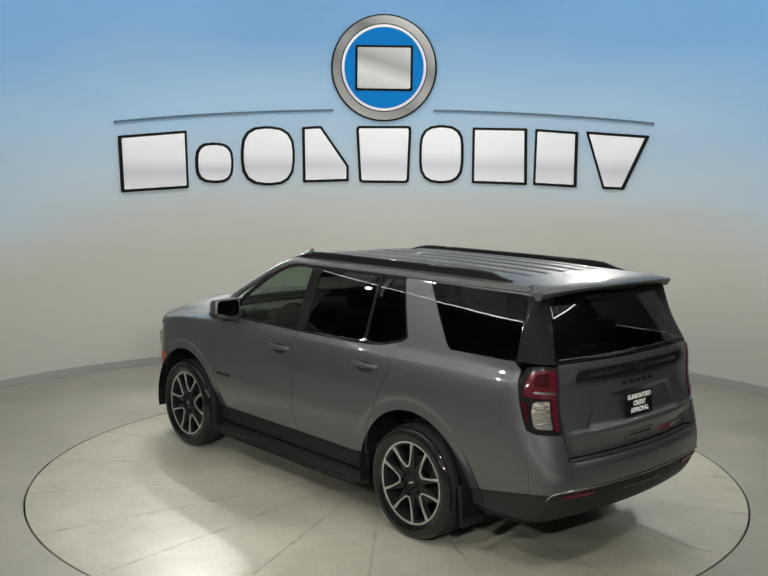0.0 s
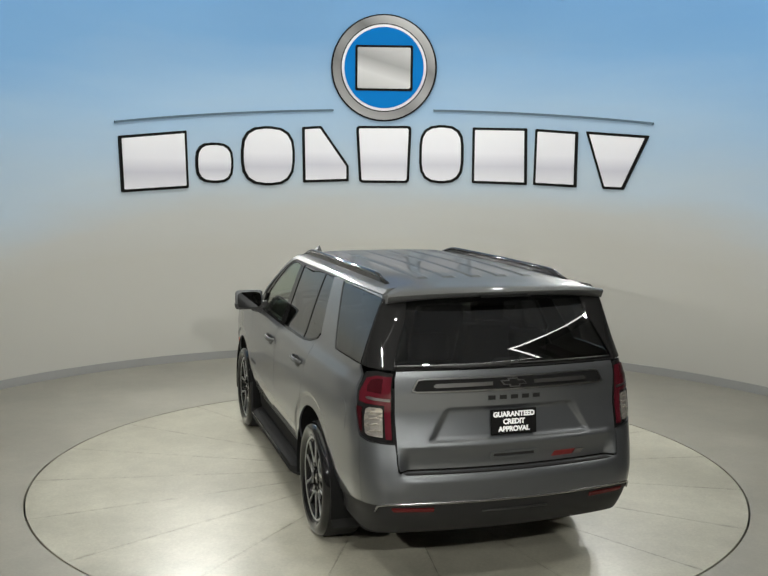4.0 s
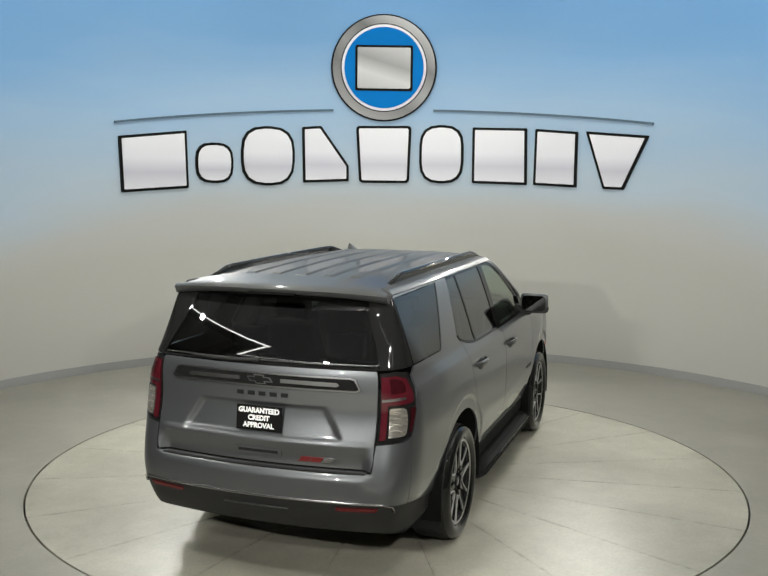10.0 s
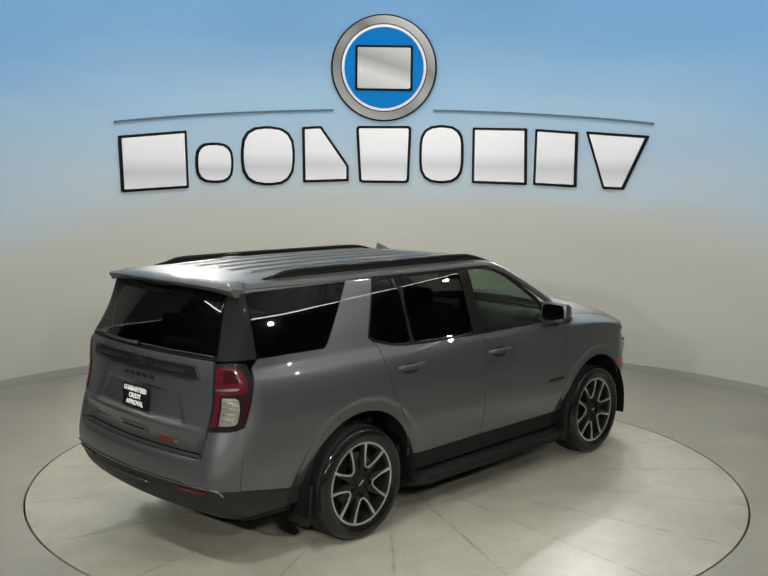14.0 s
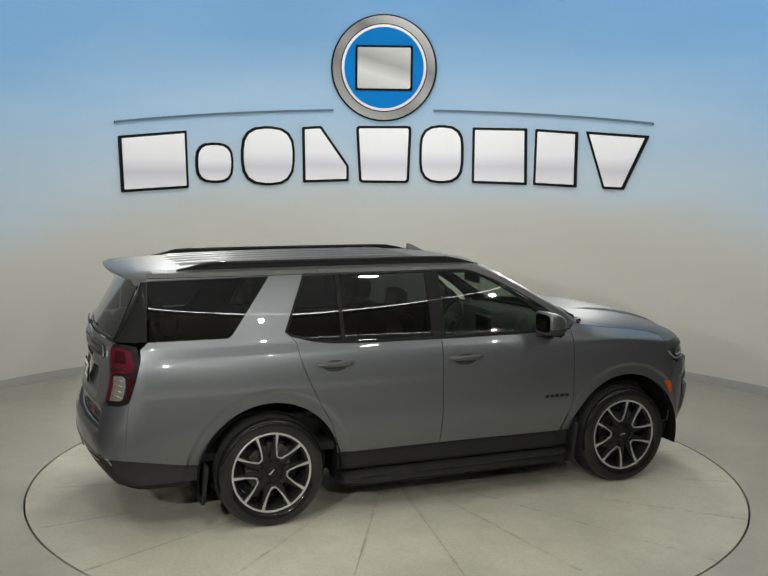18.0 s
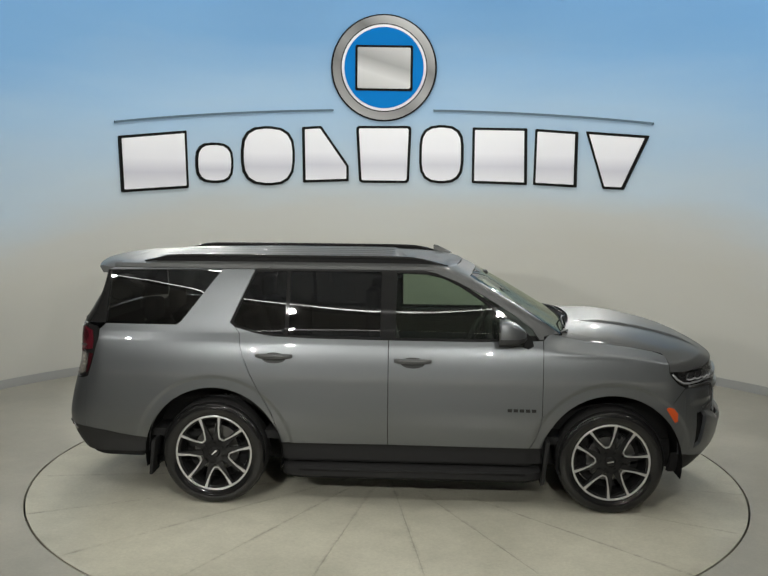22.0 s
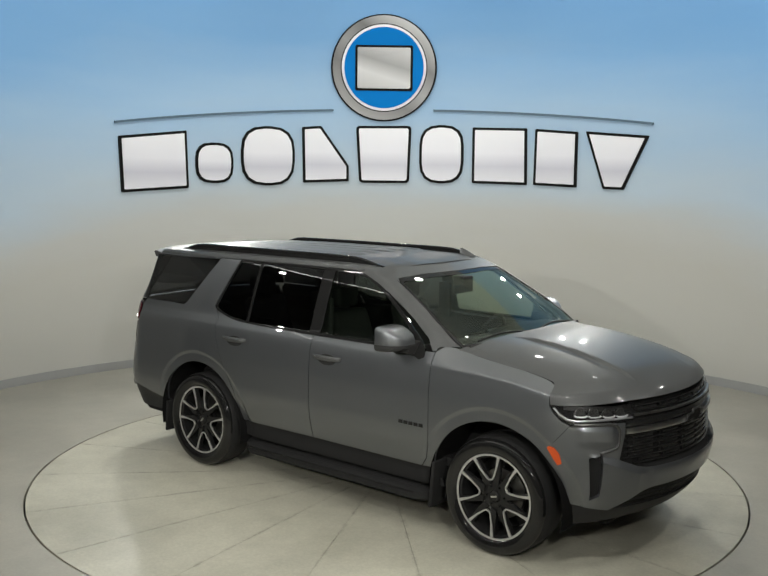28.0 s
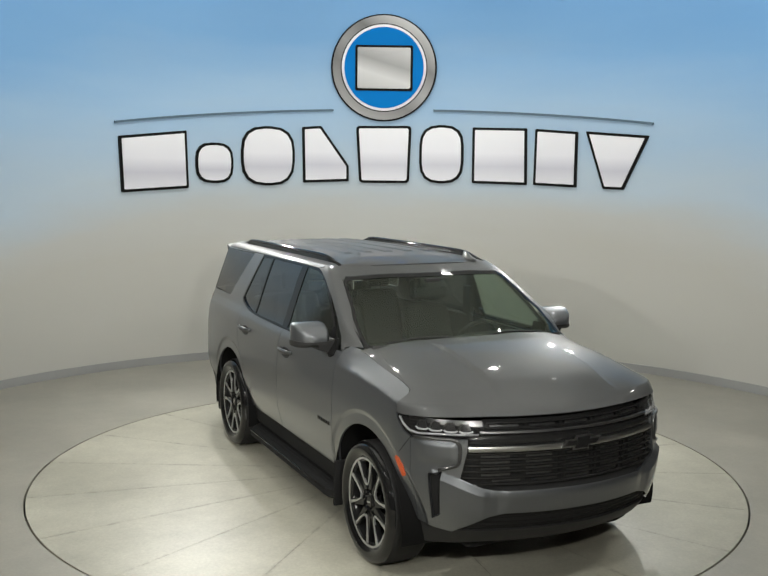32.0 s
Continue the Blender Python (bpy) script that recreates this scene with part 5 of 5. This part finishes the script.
# headlamps
LAMP = [(0.605, 1.024), (0.75, 1.018), (0.95, 1.002), (1.03, 0.997), (1.10, 1.027), (1.148, 1.075), (1.172, 1.114), (1.08, 1.118), (0.92, 1.122), (0.63, 1.130), (0.605, 1.125)]
for s in (1, -1):
    mir = lambda poly: [(s * q, z) for q, z in poly]
    body = sheet("headlamp", mir(LAMP), inset_at(front_at, 0.035), M_LAMPBODY, car, step=0.05, gap=0.002, depth=0.03, label="clear LED headlamp in a black housing")
    sheet("lamp_cover", mir(LAMP), inset_at(front_at, 0.004), M_LENS, body, step=0.04, gap=0.003, depth=0.004, label="clear lamp cover")
    for q in (0.705, 0.795, 0.885, 0.972):
        sheet("projector", mir([(q - 0.030, 1.056), (q + 0.030, 1.052), (q + 0.052, 1.070), (q + 0.030, 1.104), (q - 0.018, 1.106)]), inset_at(front_at, 0.022), M_PROJECTOR, body, step=0.03, gap=0, depth=0.012, label="dark glass lamp projector")
        part("projector_lip", tube([inset_at(front_at, 0.014)(s * (q + d), z) for d, z in ((-0.036, 1.062), (-0.026, 1.053), (0.0, 1.050), (0.030, 1.050), (0.044, 1.060))], 0.0062, 6), M_BROW, body, smooth=True)
        part("projector_rib", tube([inset_at(front_at, 0.016)(s * (q + d), z) for d, z in ((0.044, 1.060), (0.034, 1.085), (0.012, 1.110))], 0.0035, 6), M_BRACKET, body, smooth=True)
    part("light_line", tube([inset_at(front_at, 0.010)(s * q, z) for q, z in ((0.64, 1.040), (0.75, 1.038), (0.90, 1.030), (1.0, 1.022), (1.06, 1.030), (1.11, 1.062), (1.145, 1.10))], 0.0085, 8), M_LAMPGLASS, body, smooth=True)
    # bracket-shaped trim from lamp to vent
    pts = [(1.02, 1.000), (0.92, 1.004), (0.80, 1.008), (0.765, 1.000), (0.748, 0.975), (0.746, 0.92), (0.752, 0.872), (0.770, 0.850), (0.81, 0.836), (0.868, 0.818)]
    fine = [Vector(pts[0])]
    for a, b in zip(pts, pts[1:]):
        fine += [Vector(a).lerp(Vector(b), 0.5), Vector(b)]
    part("lamp_bracket", tube([nose(s * p.x, p.y) + normal_of(front_at, s * p.x, p.y) * 0.004 for p in fine], 0.011, 8), M_BRACKET, car, "dark chrome bracket trim", smooth=True)

# ---- rear end; q runs across the rear from its middle ----
def gate_at(q, z):
    """The tailgate's outside, with the recess for the plate and the folds under it."""
    p = rear_at(q, z)
    a = abs(q)
    edge = 0.42 + (1.155 - z) * 0.6
    rec = (1 - smooth_step(edge - 0.03, edge + 0.03, a)) * smooth_step(0.955, 0.985, z) * (1 - smooth_step(1.14, 1.17, z))
    d = -0.022 * rec
    return p + Vector((-1, 0, 0)) * d


gate_poly = [(-0.735, 0.795), (0.735, 0.795), (0.748, 0.84), (0.75, 1.20), (0.752, 1.398), (-0.752, 1.398), (-0.75, 1.20), (-0.748, 0.84)]
gate = sheet("tailgate", gate_poly, gate_at, M_PAINT, car, step=0.016, gap=0.003, depth=0.03, label="dark grey tailgate")
WIN = [(-0.785, 1.402), (0.785, 1.402), (0.79, 1.60), (0.79, 1.815), (-0.79, 1.815), (-0.79, 1.60)]
sheet("rear_window", shrink(WIN, 0.012), inset_at(rear_at, 0.004), M_PRIVACY, gate, step=0.06, gap=0, depth=0.005, label="dark tinted rear window")
for s in (1, -1):
    sheet("rear_pillar", [(s * q, z) for q, z in ((0.77, 1.402), (0.90, 1.405), (1.115, 1.408), (1.135, 1.812), (0.775, 1.815))], inset_at(rear_at, 0.007), M_GLOSS, car, step=0.04, gap=0, depth=0.01, label="gloss black pillar")
sheet("window_band", WIN, inset_at(rear_at, 0.0065), M_GLOSS, gate, holes=[shrink(WIN, 0.03)], step=0.06, gap=0, depth=0.004)
part("rear_wiper", tube([rear_at(q, z) + Vector((-0.022, 0, 0.004)) for q, z in ((0.02, 1.425), (0.15, 1.418), (0.35, 1.415), (0.52, 1.42))], [0.016, 0.010, 0.008, 0.006], 8), M_PLASTIC, gate, smooth=True)
part("window_lip", tube([rear_at(-0.75 + 0.05 * i, 1.424) + Vector((-0.003, 0, 0)) for i in range(31)], 0.0045, 6), M_BRACKET, gate, smooth=True)
# trim band with emblem
TRIM = [(-0.62, 1.266), (0.62, 1.266), (0.648, 1.280), (0.615, 1.345), (0.58, 1.352), (-0.58, 1.352), (-0.615, 1.345), (-0.648, 1.280)]
trim = sheet("tailgate_trim", TRIM, gate_at, M_GLOSS, gate, step=0.05, gap=0, lift=0.012, depth=0.014, label="gloss black trim band")
sheet("trim_edge", TRIM, gate_at, M_SATIN, gate, holes=[shrink(TRIM, 0.009)], step=0.04, gap=0, lift=0.018, depth=0.008)
for s in (1, -1):
    sheet("trim_bar", [(s * q, z) for q, z in ((0.14, 1.298), (0.50, 1.294), (0.515, 1.302), (0.50, 1.318), (0.14, 1.320))], gate_at, M_SATIN, gate, step=0.05, gap=0, lift=0.020, depth=0.008)
emblem(gate_at, 0.0, 1.31, 0.155, 0.055, gate)
for i in range(5):
    q = 0.163 - i * 0.0755
    sheet("badge_block", [(q, 1.206), (q - 0.046, 1.206), (q - 0.046, 1.232), (q, 1.232)], gate_at, M_BADGE, gate, step=0.05, gap=0, lift=0.006, depth=0.006)
for q0, q1, m in ((-0.278, -0.355, M_RSTRED), (-0.352, -0.43, M_RSTRED), (-0.428, -0.50, M_DARKCHROME)):
    sheet("badge_bar", [(q0 + 0.012, 0.825), (q1 + 0.020, 0.825), (q1 - 0.004, 0.856), (q0 - 0.012, 0.856)], gate_at, m, gate, step=0.05, gap=0, lift=0.007, depth=0.007)
# grip under the plate
HAND = [(-0.158, 0.842), (0.158, 0.842), (0.162, 0.885), (0.15, 0.890), (-0.15, 0.890), (-0.162, 0.885)]
grip = sheet("tailgate_grip", HAND, gate_at, M_PAINT, gate, holes=[[(-0.14, 0.855), (0.14, 0.855), (0.135, 0.878), (-0.135, 0.878)]], step=0.04, gap=0, lift=0.008, depth=0.010)
sheet("grip_hollow", [(-0.14, 0.855), (0.14, 0.855), (0.135, 0.878), (-0.135, 0.878)], gate_at, M_PLASTIC, gate, step=0.05, gap=0, lift=0.002, depth=0.002)
# plate with writing
plate_bm = box(-0.004, 0.004, -0.155, 0.155, -0.078, 0.078, 0.003, 1)
plate = part("plate", plate_bm, M_SIGNBLACK, car, "black show plate with white words")
PLATE_M = Matrix.Translation((-2.738, 0.0, 1.067)) @ Matrix.Rotation(radians(5.0), 4, "Y")
plate.matrix_local = PLATE_M


def words(text, size, z, parent):
    cu = bpy.data.curves.new("lettering", "FONT")
    cu.body, cu.size, cu.align_x, cu.align_y, cu.extrude, cu.offset = text, size, "CENTER", "CENTER", 0.0006, 0.0022
    tmp = new("lettering", cu)
    deps = bpy.context.evaluated_depsgraph_get()
    me = bpy.data.meshes.new_from_object(tmp.evaluated_get(deps))
    bpy.data.objects.remove(tmp)
    ob = part("lettering", me, M_WHITE, parent)
    me.materials.clear()
    me.materials.append(M_WHITE)
    ob.matrix_local = Matrix.Translation((-0.0052, 0, z)) @ Matrix(((0, 0, -1, 0), (-1, 0, 0, 0), (0, 1, 0, 0), (0, 0, 0, 1)))
    return ob


words("GUARANTEED", 0.043, 0.046, plate)
words("CREDIT", 0.043, 0.0, plate)
words("APPROVAL", 0.043, -0.046, plate)

# rear lamps
TAIL = [(0.762, 0.968), (0.93, 0.976), (0.985, 0.995), (1.035, 1.14), (1.062, 1.26), (1.064, 1.30), (1.025, 1.380), (0.90, 1.398), (0.762, 1.386)]
for s in (1, -1):
    mir = lambda poly: [(s * q, z) for q, z in poly]
    tail = sheet("tail_lamp", mir(TAIL), inset_at(rear_at, 0.010), M_GLOSS, car, step=0.03, gap=0.002, depth=0.03, label="red and clear tail lamp in a black housing")
    sheet("red_lens", mir([(0.772, 0.984), (0.806, 0.988), (0.812, 1.188), (0.955, 1.196), (1.005, 1.206), (1.012, 1.262), (0.985, 1.345), (0.89, 1.368), (0.772, 1.362)]), rear_at, M_RED, tail, step=0.03, gap=0, depth=0.01, lift=0.001, label="red lens")
    sheet("lamp_block", mir([(0.835, 1.262), (0.945, 1.268), (0.955, 1.30), (0.935, 1.338), (0.87, 1.352), (0.835, 1.350)]), rear_at, M_DEEPRED, tail, step=0.03, gap=0, depth=0.006, lift=0.003, label="deep red lamp block")
    clear = sheet("clear_lens", mir([(0.822, 0.998), (0.918, 1.004), (0.938, 1.02), (0.948, 1.10), (0.940, 1.160), (0.915, 1.174), (0.830, 1.172), (0.822, 1.160)]), rear_at, M_CLEAR, tail, step=0.02, gap=0, depth=0.01, lift=0.0015, label="clear reversing lens")
    for z in (1.035, 1.072, 1.108, 1.144):
        part("lens_rib", tube([rear_at(s * q, z + 0.006 * math.sin(q * 60)) - Vector((0.003, 0, 0)) for q in (0.836, 0.866, 0.896, 0.924)], 0.0045, 6), M_CLEAR, clear, smooth=True)
    sheet("lens_strip", mir([(0.775, 1.212), (0.93, 1.222), (0.95, 1.232), (0.93, 1.238), (0.775, 1.228)]), rear_at, M_SATIN, tail, step=0.05, gap=0, depth=0.004, lift=0.004)
    sheet("outer_lens", mir([(0.966, 1.02), (0.980, 1.03), (1.022, 1.17), (0.974, 1.168)]), rear_at, M_DEEPRED, tail, step=0.03, gap=0, depth=0.006, lift=0.001)
# rear bumper: painted band with raised ends, black lower part, bright strip, reflectors
half_b = [(0.0, 0.606), (0.80, 0.606), (0.86, 0.59), (0.984, 0.577), (0.984, 0.990), (0.93, 0.968), (0.757, 0.955), (0.748, 0.80), (0.735, 0.786), (0.0, 0.786)]
rb_poly = half_b[1:-1] + [(-q, z) for q, z in half_b[1:-1][::-1]]
sheet("rear_bumper", rb_poly, rear_at, M_PAINT, car, step=0.02, gap=0.0, depth=0.03, label="dark grey rear bumper")
low_half = [(0.0, 0.375), (0.90, 0.375), (1.455, 0.385), (1.455, 0.495), (1.21, 0.530), (0.978, 0.573), (0.86, 0.588), (0.80, 0.604), (0.0, 0.604)]
lb_poly = low_half[1:-1] + [(-q, z) for q, z in low_half[1:-1][::-1]]
lower = sheet("lower_bumper", lb_poly, inset_at(rear_at, 0.008), M_PLASTIC, car, step=0.05, gap=0.001, depth=0.03, label="black lower bumper")
pts = [(-0.885, 0.545), (-0.865, 0.585), (-0.82, 0.600)] + [(-0.8 + 0.1 * i, 0.603) for i in range(17)] + [(0.82, 0.600), (0.865, 0.585), (0.885, 0.545)]
part("bumper_strip", tube([rear_at(q, z) for q, z in pts], 0.009, 8), M_DARKCHROME, lower, smooth=True)
part("hitch_cover_line", tube([rear_at(q, 0.53) + Vector((-0.002, 0, 0)) for q in (-0.22, -0.11, 0, 0.11, 0.22)], 0.005, 6), M_BRACKET, lower, smooth=True)
for s in (1, -1):
    sheet("reflector", [(s * q, z) for q, z in ((0.53, 0.545), (0.77, 0.552), (0.785, 0.575), (0.53, 0.569))], rear_at, M_DARKRED, lower, step=0.05, gap=0, lift=0.001, depth=0.01, label="red reflector")
part("step_pad", loft([[rear_at(q, 0.770) + Vector((dx, 0, dz)) for dx, dz in ((0.07, 0.014), (0.01, 0.012), (0.012, 0.006), (0.07, 0.008))] for q in [-0.70 + 0.05 * i for i in range(29)]]), M_PLASTIC, car, angle=40)


# ---- wheels ----
def lathe(profile, n=56):
    """Turns (radius, y) pairs about the wheel's axle."""
    rings = [[Vector((r * math.cos(math.tau * k / n), y, r * math.sin(math.tau * k / n))) for k in range(n)] for r, y in profile]
    return loft(rings, True, False)


def wheel_flat(outline, y0, y1):
    return loft([[Vector((x, y, z)) for x, z in outline] for y in (y0, y1)])


def polar(r, deg):
    return (r * math.cos(radians(deg)), r * math.sin(radians(deg)))


def make_wheel():
    """Outside faces +y; the axle lies on the y axis."""
    w = part("wheel", lathe([(0.270, 0.04), (0.294, 0.05), (0.302, 0.058), (0.298, 0.062), (0.287, 0.058), (0.276, 0.03), (0.255, -0.06), (0.25, -0.20), (0.275, -0.215)]), M_WHEEL, None, "black wheel with machined edges", angle=40)
    tyre = part("tyre", lathe([(0.284, 0.045), (0.304, 0.066), (0.328, 0.083), (0.354, 0.088), (0.378, 0.082), (0.394, 0.068), (0.403, 0.045), (TYRE_R, 0.0), (TYRE_R, -0.1), (0.403, -0.19), (0.392, -0.215), (0.352, -0.232), (0.30, -0.21), (0.276, -0.19)]), M_TYREWALL, w, "black low-profile tyre", angle=50)
    part("tread", lathe([(0.404, 0.044), (TYRE_R + 0.003, 0.02), (TYRE_R + 0.004, -0.05), (TYRE_R + 0.003, -0.15), (0.404, -0.19)]), M_RUBBER, w, smooth=True)
    part("machined_lip", lathe([(0.285, 0.0585), (0.2985, 0.0635), (0.3025, 0.060)]), M_SILVER, w, smooth=True)
    face = bmesh.new()
    for k in range(5):
        c = 90 + 72 * k
        # black spokes behind the silver edges
        for d in (-1, 1):
            o = [polar(0.288, c + d * 15.5), polar(0.288, c + d * 23.5), polar(0.10, c + d * 34), polar(0.085, c + d * 8)]
            if d < 0:
                o = o[::-1]
            vs = [face.verts.new((x, y, z)) for y in (0.046, 0.012) for x, z in o]
            for f in ((3, 2, 1, 0), (4, 5, 6, 7), (0, 1, 5, 4), (1, 2, 6, 5), (2, 3, 7, 6), (3, 0, 4, 7)):
                face.faces.new([vs[i] for i in f])
    part("spoke_frame", face, M_WHEEL, w, angle=30)
    for k in range(5):
        c = 90 + 72 * k
        line = [polar(0.289, c - 20.5), polar(0.20, c - 18.5), polar(0.134, c - 11.5), polar(0.119, c - 6.5), polar(0.119, c + 6.5), polar(0.134, c + 11.5), polar(0.20, c + 18.5), polar(0.289, c + 20.5)]
        half = [0.0105, 0.0056, 0.0050, 0.0048, 0.0048, 0.0050, 0.0056, 0.0105]
        a, b = [], []
        for i, p in enumerate(line):
            p0, p1 = Vector(line[max(0, i - 1)]), Vector(line[min(len(line) - 1, i + 1)])
            t = (p1 - p0).normalized()
            n = Vector((-t.y, t.x))
            dip = 0.0 if i in (0, 7) else (0.002 if i in (1, 6) else 0.004)
            a.append((Vector(p) + n * half[i], dip))
            b.append((Vector(p) - n * half[i], dip))
        rings = []
        for (pa, dip), (pb, _) in zip(a, b):
            rings.append([Vector((pa.x, 0.0475 + 0.008 - dip, pa.y)), Vector((pb.x, 0.0475 + 0.008 - dip, pb.y)), Vector((pb.x, 0.038, pb.y)), Vector((pa.x, 0.038, pa.y))])
        part("spoke", loft(rings), M_SILVER, w, "machined silver spoke edge", angle=35)
    hub = part("hub_cap", lathe([(0.0005, 0.046), (0.034, 0.045), (0.040, 0.040), (0.043, 0.03), (0.10, 0.026), (0.106, 0.0)]), M_WHEEL, w, angle=35)
    part("cap_mark", wheel_flat([(-0.026, -0.005), (0.022, -0.005), (0.026, 0.005), (-0.022, 0.005)], 0.049, 0.045), M_CHROME, w)
    for k in range(6):
        cx, cz = polar(0.07, 60 * k + 12)
        bm = bmesh.new()
        bmesh.ops.create_cone(bm, cap_ends=True, segments=6, radius1=0.011, radius2=0.009, depth=0.026)
        bmesh.ops.rotate(bm, verts=bm.verts, matrix=Matrix.Rotation(radians(-90), 3, "X"))
        bmesh.ops.translate(bm, verts=bm.verts, vec=(cx, 0.036, cz))
        part("lug_nut", bm, M_WHEEL, w)
    part("brake_disc", lathe([(0.09, -0.055), (0.172, -0.055), (0.175, -0.06), (0.175, -0.085), (0.09, -0.085)]), M_STEEL, w, angle=35)
    cal = [polar(0.125, a) for a in range(130, 200, 10)] + [polar(0.205, a) for a in range(190, 120, -10)]
    part("brake_caliper", wheel_flat(cal, -0.035, -0.115), M_STEEL, w, angle=35)
    part("backing_plate", lathe([(0.0005, -0.13), (0.25, -0.13)]), M_INNER, w)
    return w


wheel = make_wheel()
wheel.parent = car
TRACK = 0.925
spots = [(HUB_X, 1), (-HUB_X, 1), (HUB_X, -1), (-HUB_X, -1)]
for i, (x, s) in enumerate(spots):
    turn = 0 if s > 0 else 180
    m = Matrix.Translation((x, s * TRACK, HUB_Z + 0.008)) @ Matrix.Rotation(radians(turn), 4, "Z") @ Matrix.Rotation(radians((-10, 20, 14, 43)[i]), 4, "Y")
    if i == 0:
        wheel.matrix_local = m
    else:
        c = copy_thing(wheel, m)
        c.parent = car

# ---- inside ----
part("engine_bay", box(1.02, 2.15, -0.60, 0.60, 0.50, 1.08), M_INNER, car)
part("rear_floor", box(-2.35, -0.95, -0.60, 0.60, 0.56, 0.84), M_INNER, car)
def seat(x, y, w, back=0.62, head=True):
    """A seat with base, leaning back and head restraint."""
    base = part("seat", box(x - 0.25, x + 0.27, y - w / 2, y + w / 2, 0.70, 0.90, 0.05, 3), M_SEAT, car, "black leather seat", angle=50)
    bm = box(x - 0.30, x - 0.16, y - w / 2, y + w / 2, 0.84, 0.84 + back, 0.05, 3)
    for v in bm.verts:
        v.co.x -= (v.co.z - 0.84) * 0.28
        v.co.y = y + (v.co.y - y) * (1 - 0.22 * smooth_step(1.15, 1.46, v.co.z))
    part("backrest", bm, M_SEAT, base, angle=50)
    if head:
        z = 0.84 + back
        bm = box(x - 0.47, x - 0.36, y - 0.13, y + 0.13, z + 0.02, z + 0.20, 0.045, 3)
        part("head_restraint", bm, M_SEAT, base, angle=50)
        for d in (-0.06, 0.06):
            part("restraint_post", tube([(x - 0.42, y + d, z - 0.03), (x - 0.42, y + d, z + 0.05)], 0.007, 6), M_CHROME, base)


for y in (0.42, -0.42):
    seat(0.08, y, 0.52)
    seat(-0.92, y, 0.50)
    seat(-1.75, y * 0.85, 0.50, 0.50)
dash = []
for y in [-0.84 + 1.68 * i / 14 for i in range(15)]:
    k = 0.27 * y * y
    dash.append([Vector(p) for p in ((1.28 - k, y, 1.345), (1.05 - k, y, 1.36), (0.80 - k * 0.4, y, 1.33 + 0.03 * smooth_step(0.2, 0.4, 0.35 - abs(y - 0.42) + 0.25)), (0.72 - k * 0.4, y, 1.22), (0.70, y, 0.95), (1.10, y, 0.80), (1.28 - k, y, 1.0))])
dashboard = part("dashboard", loft(dash), M_DASH, car, "dark dashboard", angle=50)
part("centre_screen", box(0.68, 0.70, -0.14, 0.14, 1.18, 1.33, 0.01), M_GLOSS, dashboard)
bm = bmesh.new()
rings = []
for i in range(32):
    a = math.tau * i / 32
    c = Vector((0.0, 0.185 * math.cos(a), 0.185 * math.sin(a)))
    d = c.normalized()
    rings.append([c + d * 0.016 * math.cos(b) + Vector((0.016 * math.sin(b), 0, 0)) for b in [math.tau * k / 8 for k in range(8)]])
bm.free()
rings.append(rings[0])
sw = part("steering_wheel", loft(rings, True, False), M_SEAT, car, "black steering wheel", smooth=True)
sw.matrix_local = Matrix.Translation((0.56, 0.42, 1.24)) @ Matrix.Rotation(radians(24), 4, "Y")
part("wheel_hub", box(-0.01, 0.03, -0.08, 0.08, -0.06, 0.06, 0.02), M_SEAT, sw, angle=40)
for y0, y1, z0, z1 in ((-0.18, -0.06, -0.015, 0.02), (0.06, 0.18, -0.015, 0.02), (-0.02, 0.02, -0.18, -0.05)):
    part("wheel_arm", box(-0.004, 0.012, y0, y1, z0, z1, 0.004), M_SEAT, sw)
sheet("headliner", [(0.15, -0.60), (0.15, 0.60), (-2.2, 0.60), (-2.2, -0.60)], inset_at(roof_at, 0.05), M_BEIGE, car, step=0.2, gap=0, depth=0.005)
for s in (1, -1):
    part("door_trim", box(-1.0, 0.92, min(s * 0.86, s * 0.90), max(s * 0.86, s * 0.90), 0.62, 1.31, 0.015), M_SEAT, car, angle=40)
    part("pillar_trim", box(-0.25, -0.13, min(s * 0.78, s * 0.82), max(s * 0.78, s * 0.82), 1.28, 1.60, 0.01), M_DASH, car)


# ---- what moves ----
def motions():
    """Car and turntable go round together."""
    car_rows, table_rows = [], []
    for i in range(33):
        a = TURN_START + TURN_RATE * i
        spin = Matrix.Rotation(radians(a), 4, "Z")
        table_rows.append((float(i), spin))
        car_rows.append((float(i), Matrix.Translation(spin @ CAR_OFFSET) @ spin))
    walk(turntable, table_rows)
    walk(car, car_rows)


motions()
